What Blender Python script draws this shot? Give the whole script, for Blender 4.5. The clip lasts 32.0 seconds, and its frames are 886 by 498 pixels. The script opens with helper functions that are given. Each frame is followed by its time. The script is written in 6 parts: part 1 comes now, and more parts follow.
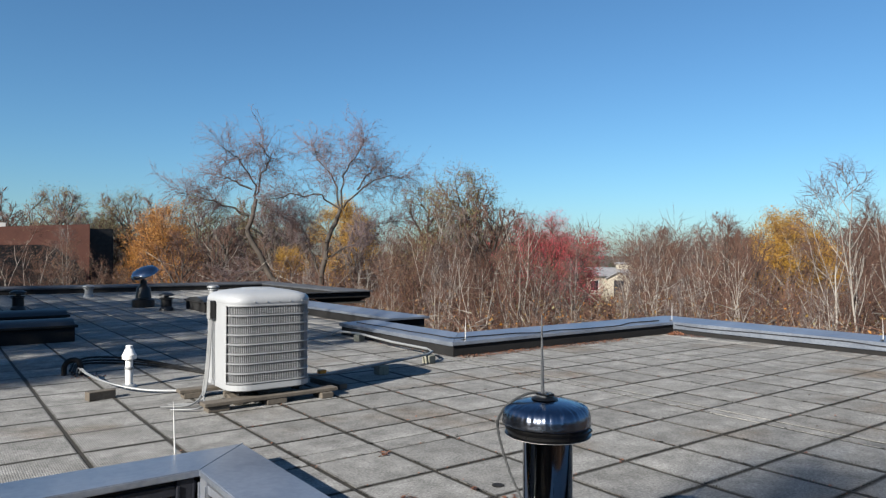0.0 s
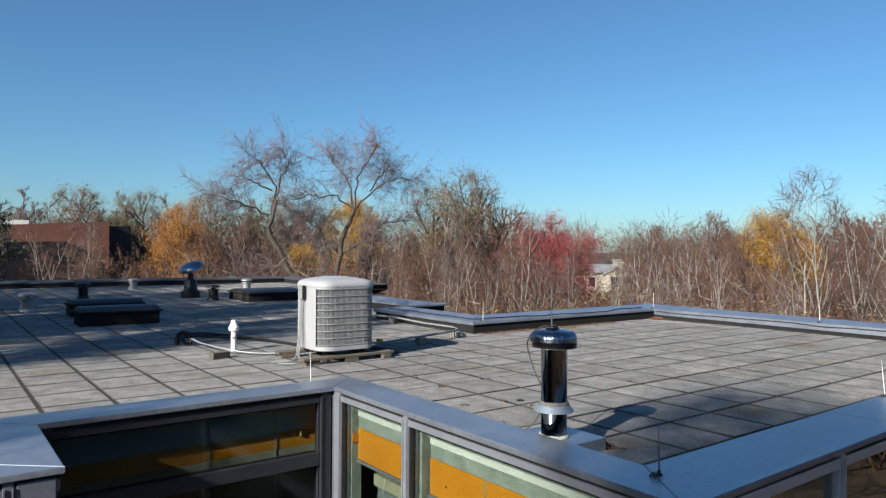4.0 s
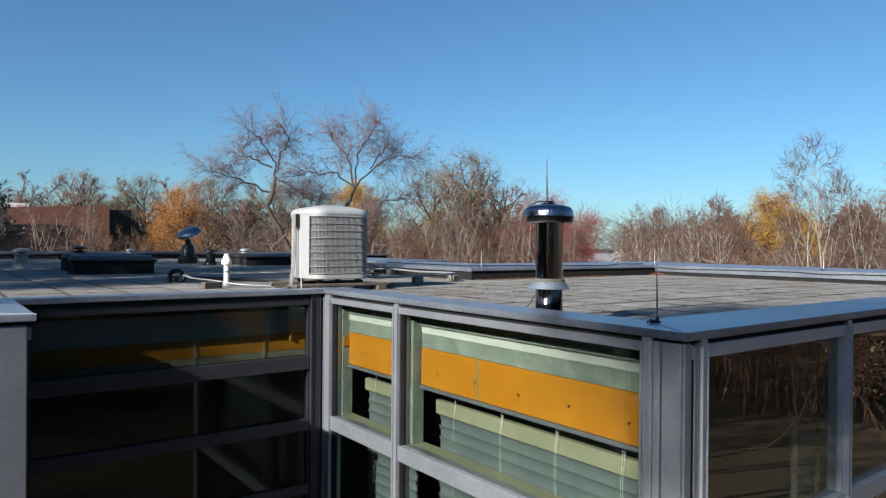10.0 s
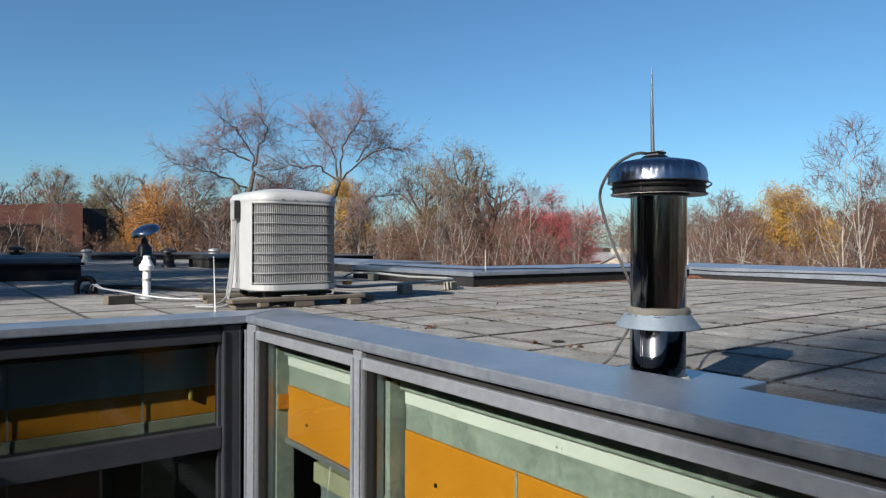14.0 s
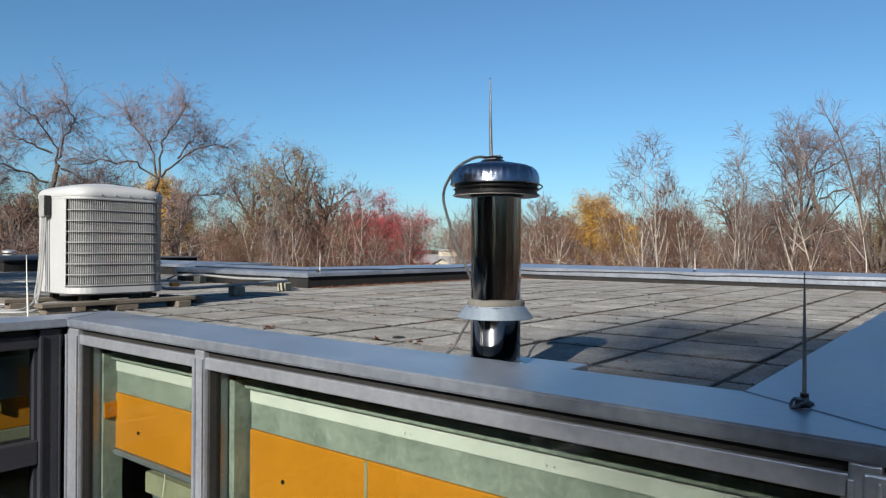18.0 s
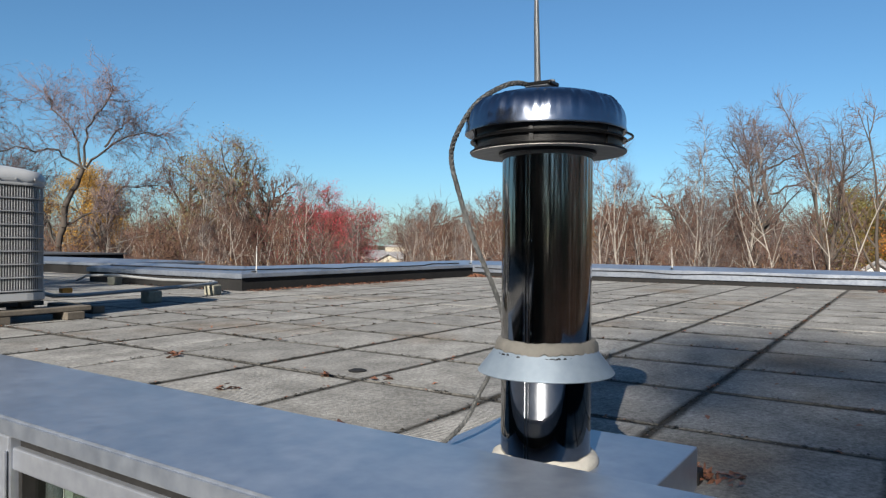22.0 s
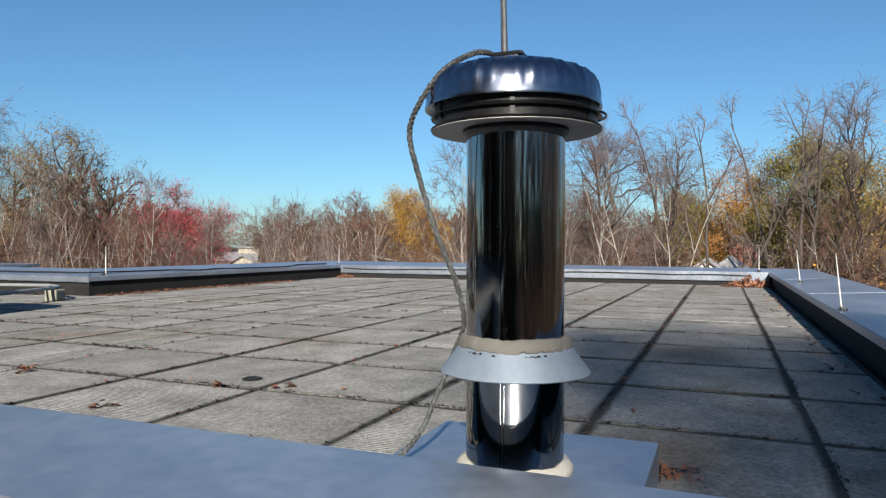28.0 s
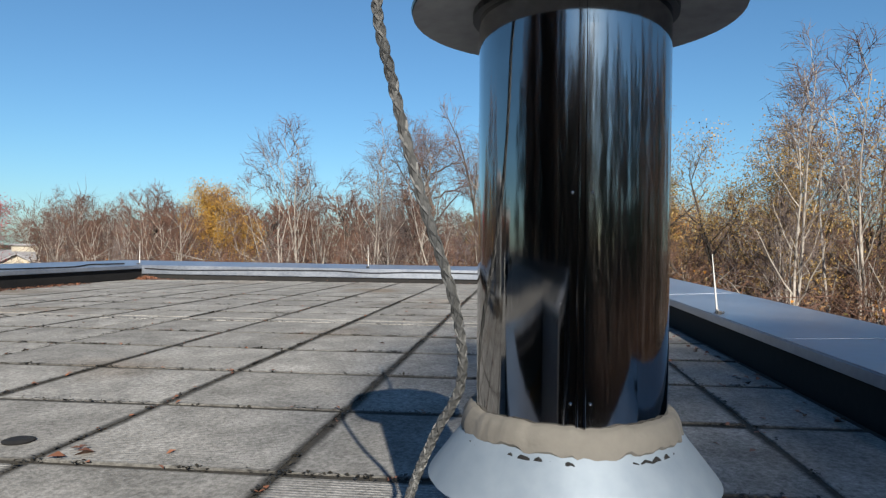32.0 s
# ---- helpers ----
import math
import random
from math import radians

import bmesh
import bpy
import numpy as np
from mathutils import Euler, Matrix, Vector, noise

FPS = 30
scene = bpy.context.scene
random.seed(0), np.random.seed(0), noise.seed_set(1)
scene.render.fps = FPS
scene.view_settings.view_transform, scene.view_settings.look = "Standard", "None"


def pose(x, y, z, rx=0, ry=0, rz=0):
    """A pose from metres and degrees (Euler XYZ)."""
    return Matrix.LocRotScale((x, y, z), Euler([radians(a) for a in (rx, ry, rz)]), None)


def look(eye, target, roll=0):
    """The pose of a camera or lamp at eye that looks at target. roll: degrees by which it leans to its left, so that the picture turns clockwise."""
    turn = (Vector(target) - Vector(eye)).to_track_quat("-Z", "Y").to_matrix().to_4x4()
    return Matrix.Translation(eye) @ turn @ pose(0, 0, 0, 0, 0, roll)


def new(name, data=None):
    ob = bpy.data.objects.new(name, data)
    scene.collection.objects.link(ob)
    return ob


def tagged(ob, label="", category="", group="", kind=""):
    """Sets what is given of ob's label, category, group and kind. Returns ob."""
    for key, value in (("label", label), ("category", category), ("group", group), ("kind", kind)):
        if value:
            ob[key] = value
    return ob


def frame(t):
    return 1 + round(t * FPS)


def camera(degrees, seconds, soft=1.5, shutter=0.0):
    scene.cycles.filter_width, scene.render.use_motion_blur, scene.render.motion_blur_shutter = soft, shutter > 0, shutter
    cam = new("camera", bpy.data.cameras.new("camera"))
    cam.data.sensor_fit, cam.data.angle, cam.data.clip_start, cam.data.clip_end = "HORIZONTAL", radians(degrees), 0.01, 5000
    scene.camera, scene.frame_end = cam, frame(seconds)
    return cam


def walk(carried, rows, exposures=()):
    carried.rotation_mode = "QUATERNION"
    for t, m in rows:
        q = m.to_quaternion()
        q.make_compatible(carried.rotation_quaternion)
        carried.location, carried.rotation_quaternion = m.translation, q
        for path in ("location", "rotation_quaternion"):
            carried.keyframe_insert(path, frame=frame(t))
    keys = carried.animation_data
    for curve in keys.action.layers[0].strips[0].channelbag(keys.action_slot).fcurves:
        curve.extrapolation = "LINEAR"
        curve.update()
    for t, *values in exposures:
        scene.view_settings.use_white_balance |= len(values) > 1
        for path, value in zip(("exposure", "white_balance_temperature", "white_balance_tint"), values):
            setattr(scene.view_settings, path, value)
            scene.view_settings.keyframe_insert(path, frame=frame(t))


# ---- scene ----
cam = camera(65.4, 32.0, 1.3)
PATH = [
    (0, (0.012, -0.06, 1.45), (1.211, 1.541, 1.464), 0.3),
    (0.5, (-0.166, -0.276, 1.43), (1.028, 1.328, 1.44), 0.3),
    (1, (-0.237, -0.327, 1.427), (0.959, 1.276, 1.439), 0.3),
    (1.5, (-0.278, -0.338, 1.42), (0.921, 1.263, 1.434), 0.3),
    (2, (-0.515, -0.575, 1.403), (0.685, 1.025, 1.417), 0.3),
    (2.5, (-0.849, -0.916, 1.411), (0.35, 0.685, 1.422), 0.3),
    (3, (-1.279, -1.368, 1.454), (-0.078, 0.232, 1.458), 0.3),
    (3.5, (-1.618, -1.708, 1.439), (-0.414, -0.111, 1.444), 0.4),
    (5.5, (-1.88, -1.737, 1.553), (-0.683, -0.135, 1.557), 0.4),
    (6, (-1.866, -1.679, 1.454), (-0.666, -0.08, 1.459), 0.5),
    (6.5, (-1.803, -1.627, 1.249), (-0.605, -0.026, 1.251), 0.4),
    (7, (-1.756, -1.601, 1.101), (-0.558, 0.0, 1.1), 0.5),
    (7.5, (-1.713, -1.601, 1.071), (-0.515, 0.001, 1.072), 0.5),
    (8, (-1.689, -1.598, 0.834), (-0.491, 0.004, 0.832), 0.5),
    (8.5, (-1.679, -1.608, 0.632), (-0.482, -0.007, 0.625), 0.5),
    (9, (-1.689, -1.646, 0.615), (-0.493, -0.043, 0.606), 0.5),
    (9.5, (-1.646, -1.64, 0.602), (-0.449, -0.037, 0.593), 0.5),
    (10, (-1.593, -1.629, 0.579), (-0.395, -0.028, 0.571), 0.5),
    (10.5, (-1.528, -1.583, 0.551), (-0.329, 0.017, 0.544), 0.4),
    (11, (-1.374, -1.436, 0.535), (-0.176, 0.166, 0.528), 0.4),
    (11.5, (-1.15, -1.12, 0.531), (0.047, 0.482, 0.523), 0.5),
    (12, (-0.864, -0.69, 0.536), (0.332, 0.913, 0.525), 0.5),
    (12.5, (-0.548, -0.197, 0.549), (0.648, 1.406, 0.541), 0.3),
    (13, (-0.33, 0.119, 0.567), (0.865, 1.723, 0.559), 0.3),
    (13.5, (-0.23, 0.26, 0.575), (0.965, 1.864, 0.566), 0.3),
    (14, (-0.152, 0.365, 0.57), (1.066, 1.951, 0.56), 0.3),
    (14.5, (-0.128, 0.415, 0.563), (1.214, 1.897, 0.554), 0.2),
    (15, (-0.154, 0.395, 0.54), (1.292, 1.778, 0.534), 0.3),
    (15.5, (-0.18, 0.374, 0.542), (1.323, 1.694, 0.536), 0.0),
    (17.5, (-0.311, 0.294, 0.546), (1.255, 1.538, 0.547), 0.3),
    (18, (-0.264, 0.35, 0.548), (1.303, 1.593, 0.548), 0.4),
    (18.5, (-0.129, 0.46, 0.554), (1.435, 1.707, 0.551), 0.5),
    (19, (0.074, 0.613, 0.561), (1.635, 1.863, 0.552), 0.3),
    (19.5, (0.294, 0.79, 0.56), (1.856, 2.039, 0.551), 0.5),
    (20, (0.462, 0.936, 0.559), (2.025, 2.184, 0.55), 0.5),
    (20.5, (0.51, 0.995, 0.558), (2.072, 2.243, 0.549), 0.5),
    (21, (0.537, 1.06, 0.56), (2.099, 2.309, 0.549), 0.5),
    (21.5, (0.582, 1.153, 0.564), (2.145, 2.4, 0.551), 0.5),
    (22, (0.593, 1.203, 0.556), (2.253, 2.319, 0.544), 0.4),
    (22.5, (0.574, 1.216, 0.547), (2.317, 2.199, 0.54), 0.7),
    (23, (0.54, 1.229, 0.537), (2.322, 2.137, 0.532), 0.5),
    (23.5, (0.495, 1.247, 0.541), (2.278, 2.152, 0.536), 0.6),
    (24, (0.475, 1.283, 0.539), (2.259, 2.188, 0.533), 0.5),
    (24.5, (0.504, 1.326, 0.544), (2.286, 2.233, 0.538), 0.5),
    (25, (0.535, 1.376, 0.549), (2.316, 2.285, 0.543), 0.5),
    (25.5, (0.596, 1.408, 0.544), (2.378, 2.317, 0.539), 0.5),
    (26, (0.634, 1.436, 0.528), (2.417, 2.343, 0.525), 0.5),
    (26.5, (0.629, 1.423, 0.528), (2.45, 2.248, 0.525), 0.5),
    (28.5, (0.662, 1.537, 0.527), (2.518, 2.283, 0.521), 0.3),
    (29, (0.857, 1.675, 0.538), (2.714, 2.419, 0.532), 0.6),
    (29.5, (0.892, 1.708, 0.539), (2.747, 2.454, 0.532), 0.4),
    (30, (1.061, 1.799, 0.541), (2.917, 2.543, 0.534), 0.5),
    (30.5, (1.225, 1.877, 0.538), (3.080, 2.623, 0.529), 0.5),
    (31, (1.279, 1.875, 0.519), (3.171, 2.521, 0.515), 0.2),
    (31.5, (1.297, 1.879, 0.521), (3.241, 2.347, 0.515), 0.4),
    (32, (1.236, 1.9, 0.515), (3.223, 2.129, 0.512), 0.6),
]
walk(cam, [(t, look(eye, target, roll)) for t, eye, target, roll in PATH], [(0.0, 1.25, 6500, 10), (8.0, 1.25, 6500, 10), (18.0, 1.25, 6700, 10), (32.0, 1.25, 6750, 10)])

# ---- light ----
SUN_AZ, SUN_EL = 254.2, 27.0  # degrees clockwise from +y, and above the horizon
world = bpy.data.worlds.new("sky")
scene.world = world
world.use_nodes = True
wn = world.node_tree
sky = wn.nodes.new("ShaderNodeTexSky")
sky.sky_type = "NISHITA"
sky.sun_disc = False
sky.altitude = 0
sky.sun_elevation, sky.sun_rotation = radians(SUN_EL), radians(SUN_AZ)
sky.air_density, sky.dust_density, sky.ozone_density = 1.0, 0.5, 8.0
tint = wn.nodes.new("ShaderNodeMix")  # the clear autumn air
tint.data_type, tint.blend_type = "RGBA", "MULTIPLY"
tint.inputs[0].default_value = 1.0
tint.inputs[7].default_value = (0.860, 0.985, 0.915, 1.0)
wn.nodes["Background"].inputs["Strength"].default_value = 0.058
wn.links.new(sky.outputs["Color"], tint.inputs[6])
wn.links.new(tint.outputs[2], wn.nodes["Background"].inputs["Color"])
sun_data = bpy.data.lights.new("sun", "SUN")
sun_data.energy, sun_data.angle, sun_data.color = 5.0, radians(0.55), (1.0, 0.945, 0.85)
sun = new("sun", sun_data)
sun_way = Vector((math.sin(radians(SUN_AZ)) * math.cos(radians(SUN_EL)), math.cos(radians(SUN_AZ)) * math.cos(radians(SUN_EL)), math.sin(radians(SUN_EL))))
sun.matrix_world = look(sun_way * 60, (0, 0, 0))


# ---- materials ----
def rgb(c):
    return (c[0], c[1], c[2], 1.0)


def surface(name, a, b, rough=0.7, metal=0.0, scale=4.0, fine=60.0, bump=0.15, rough_var=0.1, per_object=0.0, per_island=0.0, spec=0.5, coat=0.0):
    """A surface between two colours: large stains and fine grain, with relief."""
    m = bpy.data.materials.new(name)
    m.use_nodes = True
    nt = m.node_tree
    p = nt.nodes["Principled BSDF"]
    co = nt.nodes.new("ShaderNodeTexCoord")
    big = nt.nodes.new("ShaderNodeTexNoise")
    big.inputs["Scale"].default_value, big.inputs["Detail"].default_value, big.inputs["Roughness"].default_value = scale, 5, 0.6
    small = nt.nodes.new("ShaderNodeTexNoise")
    small.inputs["Scale"].default_value, small.inputs["Detail"].default_value = fine, 3
    mixf = nt.nodes.new("ShaderNodeMix")
    mixf.inputs[0].default_value = 0.4
    ramp = nt.nodes.new("ShaderNodeValToRGB")
    ramp.color_ramp.elements[0].position, ramp.color_ramp.elements[1].position = 0.3, 0.7
    ramp.color_ramp.elements[0].color, ramp.color_ramp.elements[1].color = rgb(a), rgb(b)
    for n in (big, small):
        nt.links.new(co.outputs["Object"], n.inputs["Vector"])
    nt.links.new(big.outputs["Fac"], mixf.inputs[2])
    nt.links.new(small.outputs["Fac"], mixf.inputs[3])
    nt.links.new(mixf.outputs[0], ramp.inputs[0])
    colour = ramp.outputs[0]
    if per_object or per_island:
        hsv = nt.nodes.new("ShaderNodeHueSaturation")
        src = nt.nodes.new("ShaderNodeObjectInfo").outputs["Random"] if per_object else nt.nodes.new("ShaderNodeNewGeometry").outputs["Random Per Island"]
        rng = nt.nodes.new("ShaderNodeMapRange")
        amount = per_object or per_island
        rng.inputs["To Min"].default_value, rng.inputs["To Max"].default_value = 1 - amount, 1 + amount
        nt.links.new(src, rng.inputs["Value"])
        nt.links.new(rng.outputs[0], hsv.inputs["Value"])
        nt.links.new(colour, hsv.inputs["Color"])
        colour = hsv.outputs[0]
    nt.links.new(colour, p.inputs["Base Color"])
    p.inputs["Metallic"].default_value = metal
    p.inputs["Specular IOR Level"].default_value = spec
    p.inputs["Coat Weight"].default_value = coat
    rr = nt.nodes.new("ShaderNodeMapRange")
    rr.inputs["To Min"].default_value, rr.inputs["To Max"].default_value = max(0.02, rough - rough_var), min(1, rough + rough_var)
    nt.links.new(mixf.outputs[0], rr.inputs["Value"])
    nt.links.new(rr.outputs[0], p.inputs["Roughness"])
    if bump:
        bp = nt.nodes.new("ShaderNodeBump")
        bp.inputs["Strength"].default_value, bp.inputs["Distance"].default_value = bump, 0.01
        nt.links.new(mixf.outputs[0], bp.inputs["Height"])
        nt.links.new(bp.outputs[0], p.inputs["Normal"])
    return m


def pane_glass(name, tint, mirrored=0.07):
    """Clear window glass: what lies behind shows through, and the surface mirrors more at a glance."""
    m = bpy.data.materials.new(name)
    m.use_nodes = True
    nt = m.node_tree
    nt.nodes.remove(nt.nodes["Principled BSDF"])
    clear, mirror, mix, lw, power, gain = (nt.nodes.new(k) for k in ("ShaderNodeBsdfTransparent", "ShaderNodeBsdfGlossy", "ShaderNodeMixShader", "ShaderNodeLayerWeight", "ShaderNodeMath", "ShaderNodeMath"))
    clear.inputs["Color"].default_value = rgb(tint)
    mirror.inputs["Roughness"].default_value = 0.008
    lw.inputs["Blend"].default_value = 0.5
    power.operation, gain.operation = "POWER", "MULTIPLY_ADD"
    power.inputs[1].default_value = 4.5
    gain.inputs[1].default_value, gain.inputs[2].default_value = 0.9, mirrored
    nt.links.new(lw.outputs["Facing"], power.inputs[0])
    nt.links.new(power.outputs[0], gain.inputs[0])
    nt.links.new(gain.outputs[0], mix.inputs[0])
    nt.links.new(clear.outputs[0], mix.inputs[1])
    nt.links.new(mirror.outputs[0], mix.inputs[2])
    nt.links.new(mix.outputs[0], nt.nodes["Material Output"].inputs["Surface"])
    return m


def paver_finish(m, ribs=True):
    """Combed ribs on some slabs, and dirt that gathers along the edges of each."""
    nt = m.node_tree
    p = nt.nodes["Principled BSDF"]
    co = nt.nodes.new("ShaderNodeTexCoord")
    base = p.inputs["Base Color"].links[0].from_socket
    blot = nt.nodes.new("ShaderNodeTexNoise")
    blot.inputs["Scale"].default_value, blot.inputs["Detail"].default_value, blot.inputs["Roughness"].default_value = 5.0, 7, 0.7
    geo = nt.nodes.new("ShaderNodeNewGeometry")
    nt.links.new(geo.outputs["Position"], blot.inputs["Vector"])
    br = nt.nodes.new("ShaderNodeMapRange")
    br.inputs["From Min"].default_value, br.inputs["From Max"].default_value, br.inputs["To Min"].default_value, br.inputs["To Max"].default_value = 0.34, 0.64, 0.66, 1.14
    nt.links.new(blot.outputs["Fac"], br.inputs["Value"])
    mul = nt.nodes.new("ShaderNodeMix")
    mul.data_type, mul.blend_type = "RGBA", "MULTIPLY"
    mul.inputs[0].default_value = 1.0
    nt.links.new(base, mul.inputs[6])
    nt.links.new(br.outputs[0], mul.inputs[7])
    # Rusty and damp patches that run over several slabs, and a coarse speckle.
    rust = nt.nodes.new("ShaderNodeTexNoise")
    rust.inputs["Scale"].default_value, rust.inputs["Detail"].default_value = 0.9, 6
    nt.links.new(geo.outputs["Position"], rust.inputs["Vector"])
    rr = nt.nodes.new("ShaderNodeMapRange")
    rr.inputs["From Min"].default_value, rr.inputs["From Max"].default_value, rr.inputs["To Max"].default_value = 0.57, 0.72, 0.75
    nt.links.new(rust.outputs["Fac"], rr.inputs["Value"])
    brown = nt.nodes.new("ShaderNodeMix")
    brown.data_type, brown.blend_type = "RGBA", "MULTIPLY"
    brown.inputs[7].default_value = (0.66, 0.52, 0.40, 1.0)
    nt.links.new(rr.outputs[0], brown.inputs[0])
    nt.links.new(mul.outputs[2], brown.inputs[6])
    grit = nt.nodes.new("ShaderNodeTexNoise")
    grit.inputs["Scale"].default_value, grit.inputs["Detail"].default_value, grit.inputs["Roughness"].default_value = 55.0, 4, 0.75
    nt.links.new(geo.outputs["Position"], grit.inputs["Vector"])
    gr = nt.nodes.new("ShaderNodeMapRange")
    gr.inputs["From Min"].default_value, gr.inputs["From Max"].default_value, gr.inputs["To Min"].default_value, gr.inputs["To Max"].default_value = 0.36, 0.64, 0.62, 1.25
    nt.links.new(grit.outputs["Fac"], gr.inputs["Value"])
    speck = nt.nodes.new("ShaderNodeMix")
    speck.data_type, speck.blend_type = "RGBA", "MULTIPLY"
    speck.inputs[0].default_value = 1.0
    nt.links.new(brown.outputs[2], speck.inputs[6])
    nt.links.new(gr.outputs[0], speck.inputs[7])
    spot = nt.nodes.new("ShaderNodeVectorMath")
    spot.operation = "SUBTRACT"
    spot.inputs[1].default_value = (4.30, 1.62, 0.0)
    nt.links.new(geo.outputs["Position"], spot.inputs[0])
    size = nt.nodes.new("ShaderNodeVectorMath")
    size.operation = "LENGTH"
    nt.links.new(spot.outputs[0], size.inputs[0])
    ragged = nt.nodes.new("ShaderNodeMath")
    ragged.operation = "MULTIPLY_ADD"
    ragged.inputs[1].default_value = -0.55
    nt.links.new(blot.outputs["Fac"], ragged.inputs[0])
    nt.links.new(size.outputs["Value"], ragged.inputs[2])
    fade = nt.nodes.new("ShaderNodeMapRange")
    fade.inputs["From Min"].default_value, fade.inputs["From Max"].default_value, fade.inputs["To Min"].default_value, fade.inputs["To Max"].default_value = -0.16, 0.10, 0.55, 0.0
    nt.links.new(ragged.outputs[0], fade.inputs["Value"])
    stain = nt.nodes.new("ShaderNodeMix")
    stain.data_type, stain.blend_type = "RGBA", "MULTIPLY"
    stain.inputs[7].default_value = (0.52, 0.36, 0.22, 1.0)
    nt.links.new(fade.outputs[0], stain.inputs[0])
    nt.links.new(speck.outputs[2], stain.inputs[6])
    colour = stain.outputs[2]
    if ribs:
        sep = nt.nodes.new("ShaderNodeSeparateXYZ")
        nt.links.new(co.outputs["Object"], sep.inputs[0])
        ab = [nt.nodes.new("ShaderNodeMath") for _ in range(2)]
        for k, axis in enumerate("XY"):
            ab[k].operation = "ABSOLUTE"
            nt.links.new(sep.outputs[axis], ab[k].inputs[0])
        far_ = nt.nodes.new("ShaderNodeMath")
        far_.operation = "MAXIMUM"
        nt.links.new(ab[0].outputs[0], far_.inputs[0])
        nt.links.new(ab[1].outputs[0], far_.inputs[1])
        wob = nt.nodes.new("ShaderNodeMath")
        wob.operation = "MULTIPLY_ADD"
        wob.inputs[1].default_value = 0.045
        nt.links.new(blot.outputs["Fac"], wob.inputs[0])
        nt.links.new(far_.outputs[0], wob.inputs[2])
        edge = nt.nodes.new("ShaderNodeMapRange")
        edge.inputs["From Min"].default_value, edge.inputs["From Max"].default_value, edge.inputs["To Min"].default_value, edge.inputs["To Max"].default_value = 0.297, 0.316, 1.0, 0.22
        nt.links.new(wob.outputs[0], edge.inputs["Value"])
        m2 = nt.nodes.new("ShaderNodeMix")
        m2.data_type, m2.blend_type = "RGBA", "MULTIPLY"
        m2.inputs[0].default_value = 1.0
        nt.links.new(colour, m2.inputs[6])
        nt.links.new(edge.outputs[0], m2.inputs[7])
        colour = m2.outputs[2]
        wave = nt.nodes.new("ShaderNodeTexWave")
        wave.inputs["Scale"].default_value, wave.inputs["Distortion"].default_value, wave.inputs["Detail"].default_value, wave.inputs["Detail Scale"].default_value = 21.0, 1.2, 2.0, 3.0
        nt.links.new(co.outputs["Object"], wave.inputs["Vector"])
        info = nt.nodes.new("ShaderNodeObjectInfo")
        some = nt.nodes.new("ShaderNodeMapRange")
        some.inputs["From Min"].default_value, some.inputs["From Max"].default_value, some.inputs["To Max"].default_value = 0.35, 0.8, 0.9
        nt.links.new(info.outputs["Random"], some.inputs["Value"])
        groove = nt.nodes.new("ShaderNodeMath")
        groove.operation = "MULTIPLY"
        nt.links.new(wave.outputs["Fac"], groove.inputs[0])
        nt.links.new(some.outputs[0], groove.inputs[1])
        soil = nt.nodes.new("ShaderNodeMapRange")
        soil.inputs["From Max"].default_value, soil.inputs["To Min"].default_value, soil.inputs["To Max"].default_value = 0.9, 1.04, 0.82
        nt.links.new(groove.outputs[0], soil.inputs["Value"])
        m3 = nt.nodes.new("ShaderNodeMix")
        m3.data_type, m3.blend_type = "RGBA", "MULTIPLY"
        m3.inputs[0].default_value = 1.0
        nt.links.new(colour, m3.inputs[6])
        nt.links.new(soil.outputs[0], m3.inputs[7])
        colour = m3.outputs[2]
        rib = nt.nodes.new("ShaderNodeBump")
        rib.inputs["Strength"].default_value, rib.inputs["Distance"].default_value = 0.5, 0.003
        nt.links.new(groove.outputs[0], rib.inputs["Height"])
        nt.links.new(p.inputs["Normal"].links[0].from_socket, rib.inputs["Normal"])
        nt.links.new(rib.outputs[0], p.inputs["Normal"])
    nt.links.new(colour, p.inputs["Base Color"])
    return m


def streaked(m, strength, scale, flat):
    """Long upright waviness in a drawn metal sheet."""
    nt = m.node_tree
    p = nt.nodes["Principled BSDF"]
    co, mp, nz, bp = (nt.nodes.new(k) for k in ("ShaderNodeTexCoord", "ShaderNodeMapping", "ShaderNodeTexNoise", "ShaderNodeBump"))
    mp.inputs["Scale"].default_value = (1, 1, flat)
    nz.inputs["Scale"].default_value, nz.inputs["Detail"].default_value = scale, 3
    bp.inputs["Strength"].default_value, bp.inputs["Distance"].default_value = strength, 0.004
    nt.links.new(co.outputs["Object"], mp.inputs[0])
    nt.links.new(mp.outputs[0], nz.inputs["Vector"])
    nt.links.new(nz.outputs["Fac"], bp.inputs["Height"])
    nt.links.new(bp.outputs[0], p.inputs["Normal"])
    return m


M_PAVER = paver_finish(surface("paver_concrete", (0.139, 0.136, 0.129), (0.285, 0.281, 0.270), 0.92, 0, 2.2, 150, 0.6, spec=0.15, per_object=0.18))
M_PAVER_FAR = paver_finish(surface("paver_concrete_far", (0.139, 0.136, 0.129), (0.285, 0.281, 0.270), 0.92, 0, 2.2, 150, 0.6, spec=0.15, per_island=0.18), False)
M_DECK = surface("roof_membrane", (0.025, 0.024, 0.022), (0.06, 0.055, 0.045), 0.9, 0, 6, 80, 0.4)
M_JOINT = surface("mossy_joint", (0.006, 0.0055, 0.004), (0.022, 0.018, 0.011), 0.95, 0, 14, 120, 0.6)
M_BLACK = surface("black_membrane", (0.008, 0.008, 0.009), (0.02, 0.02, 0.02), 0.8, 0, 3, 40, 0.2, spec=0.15)
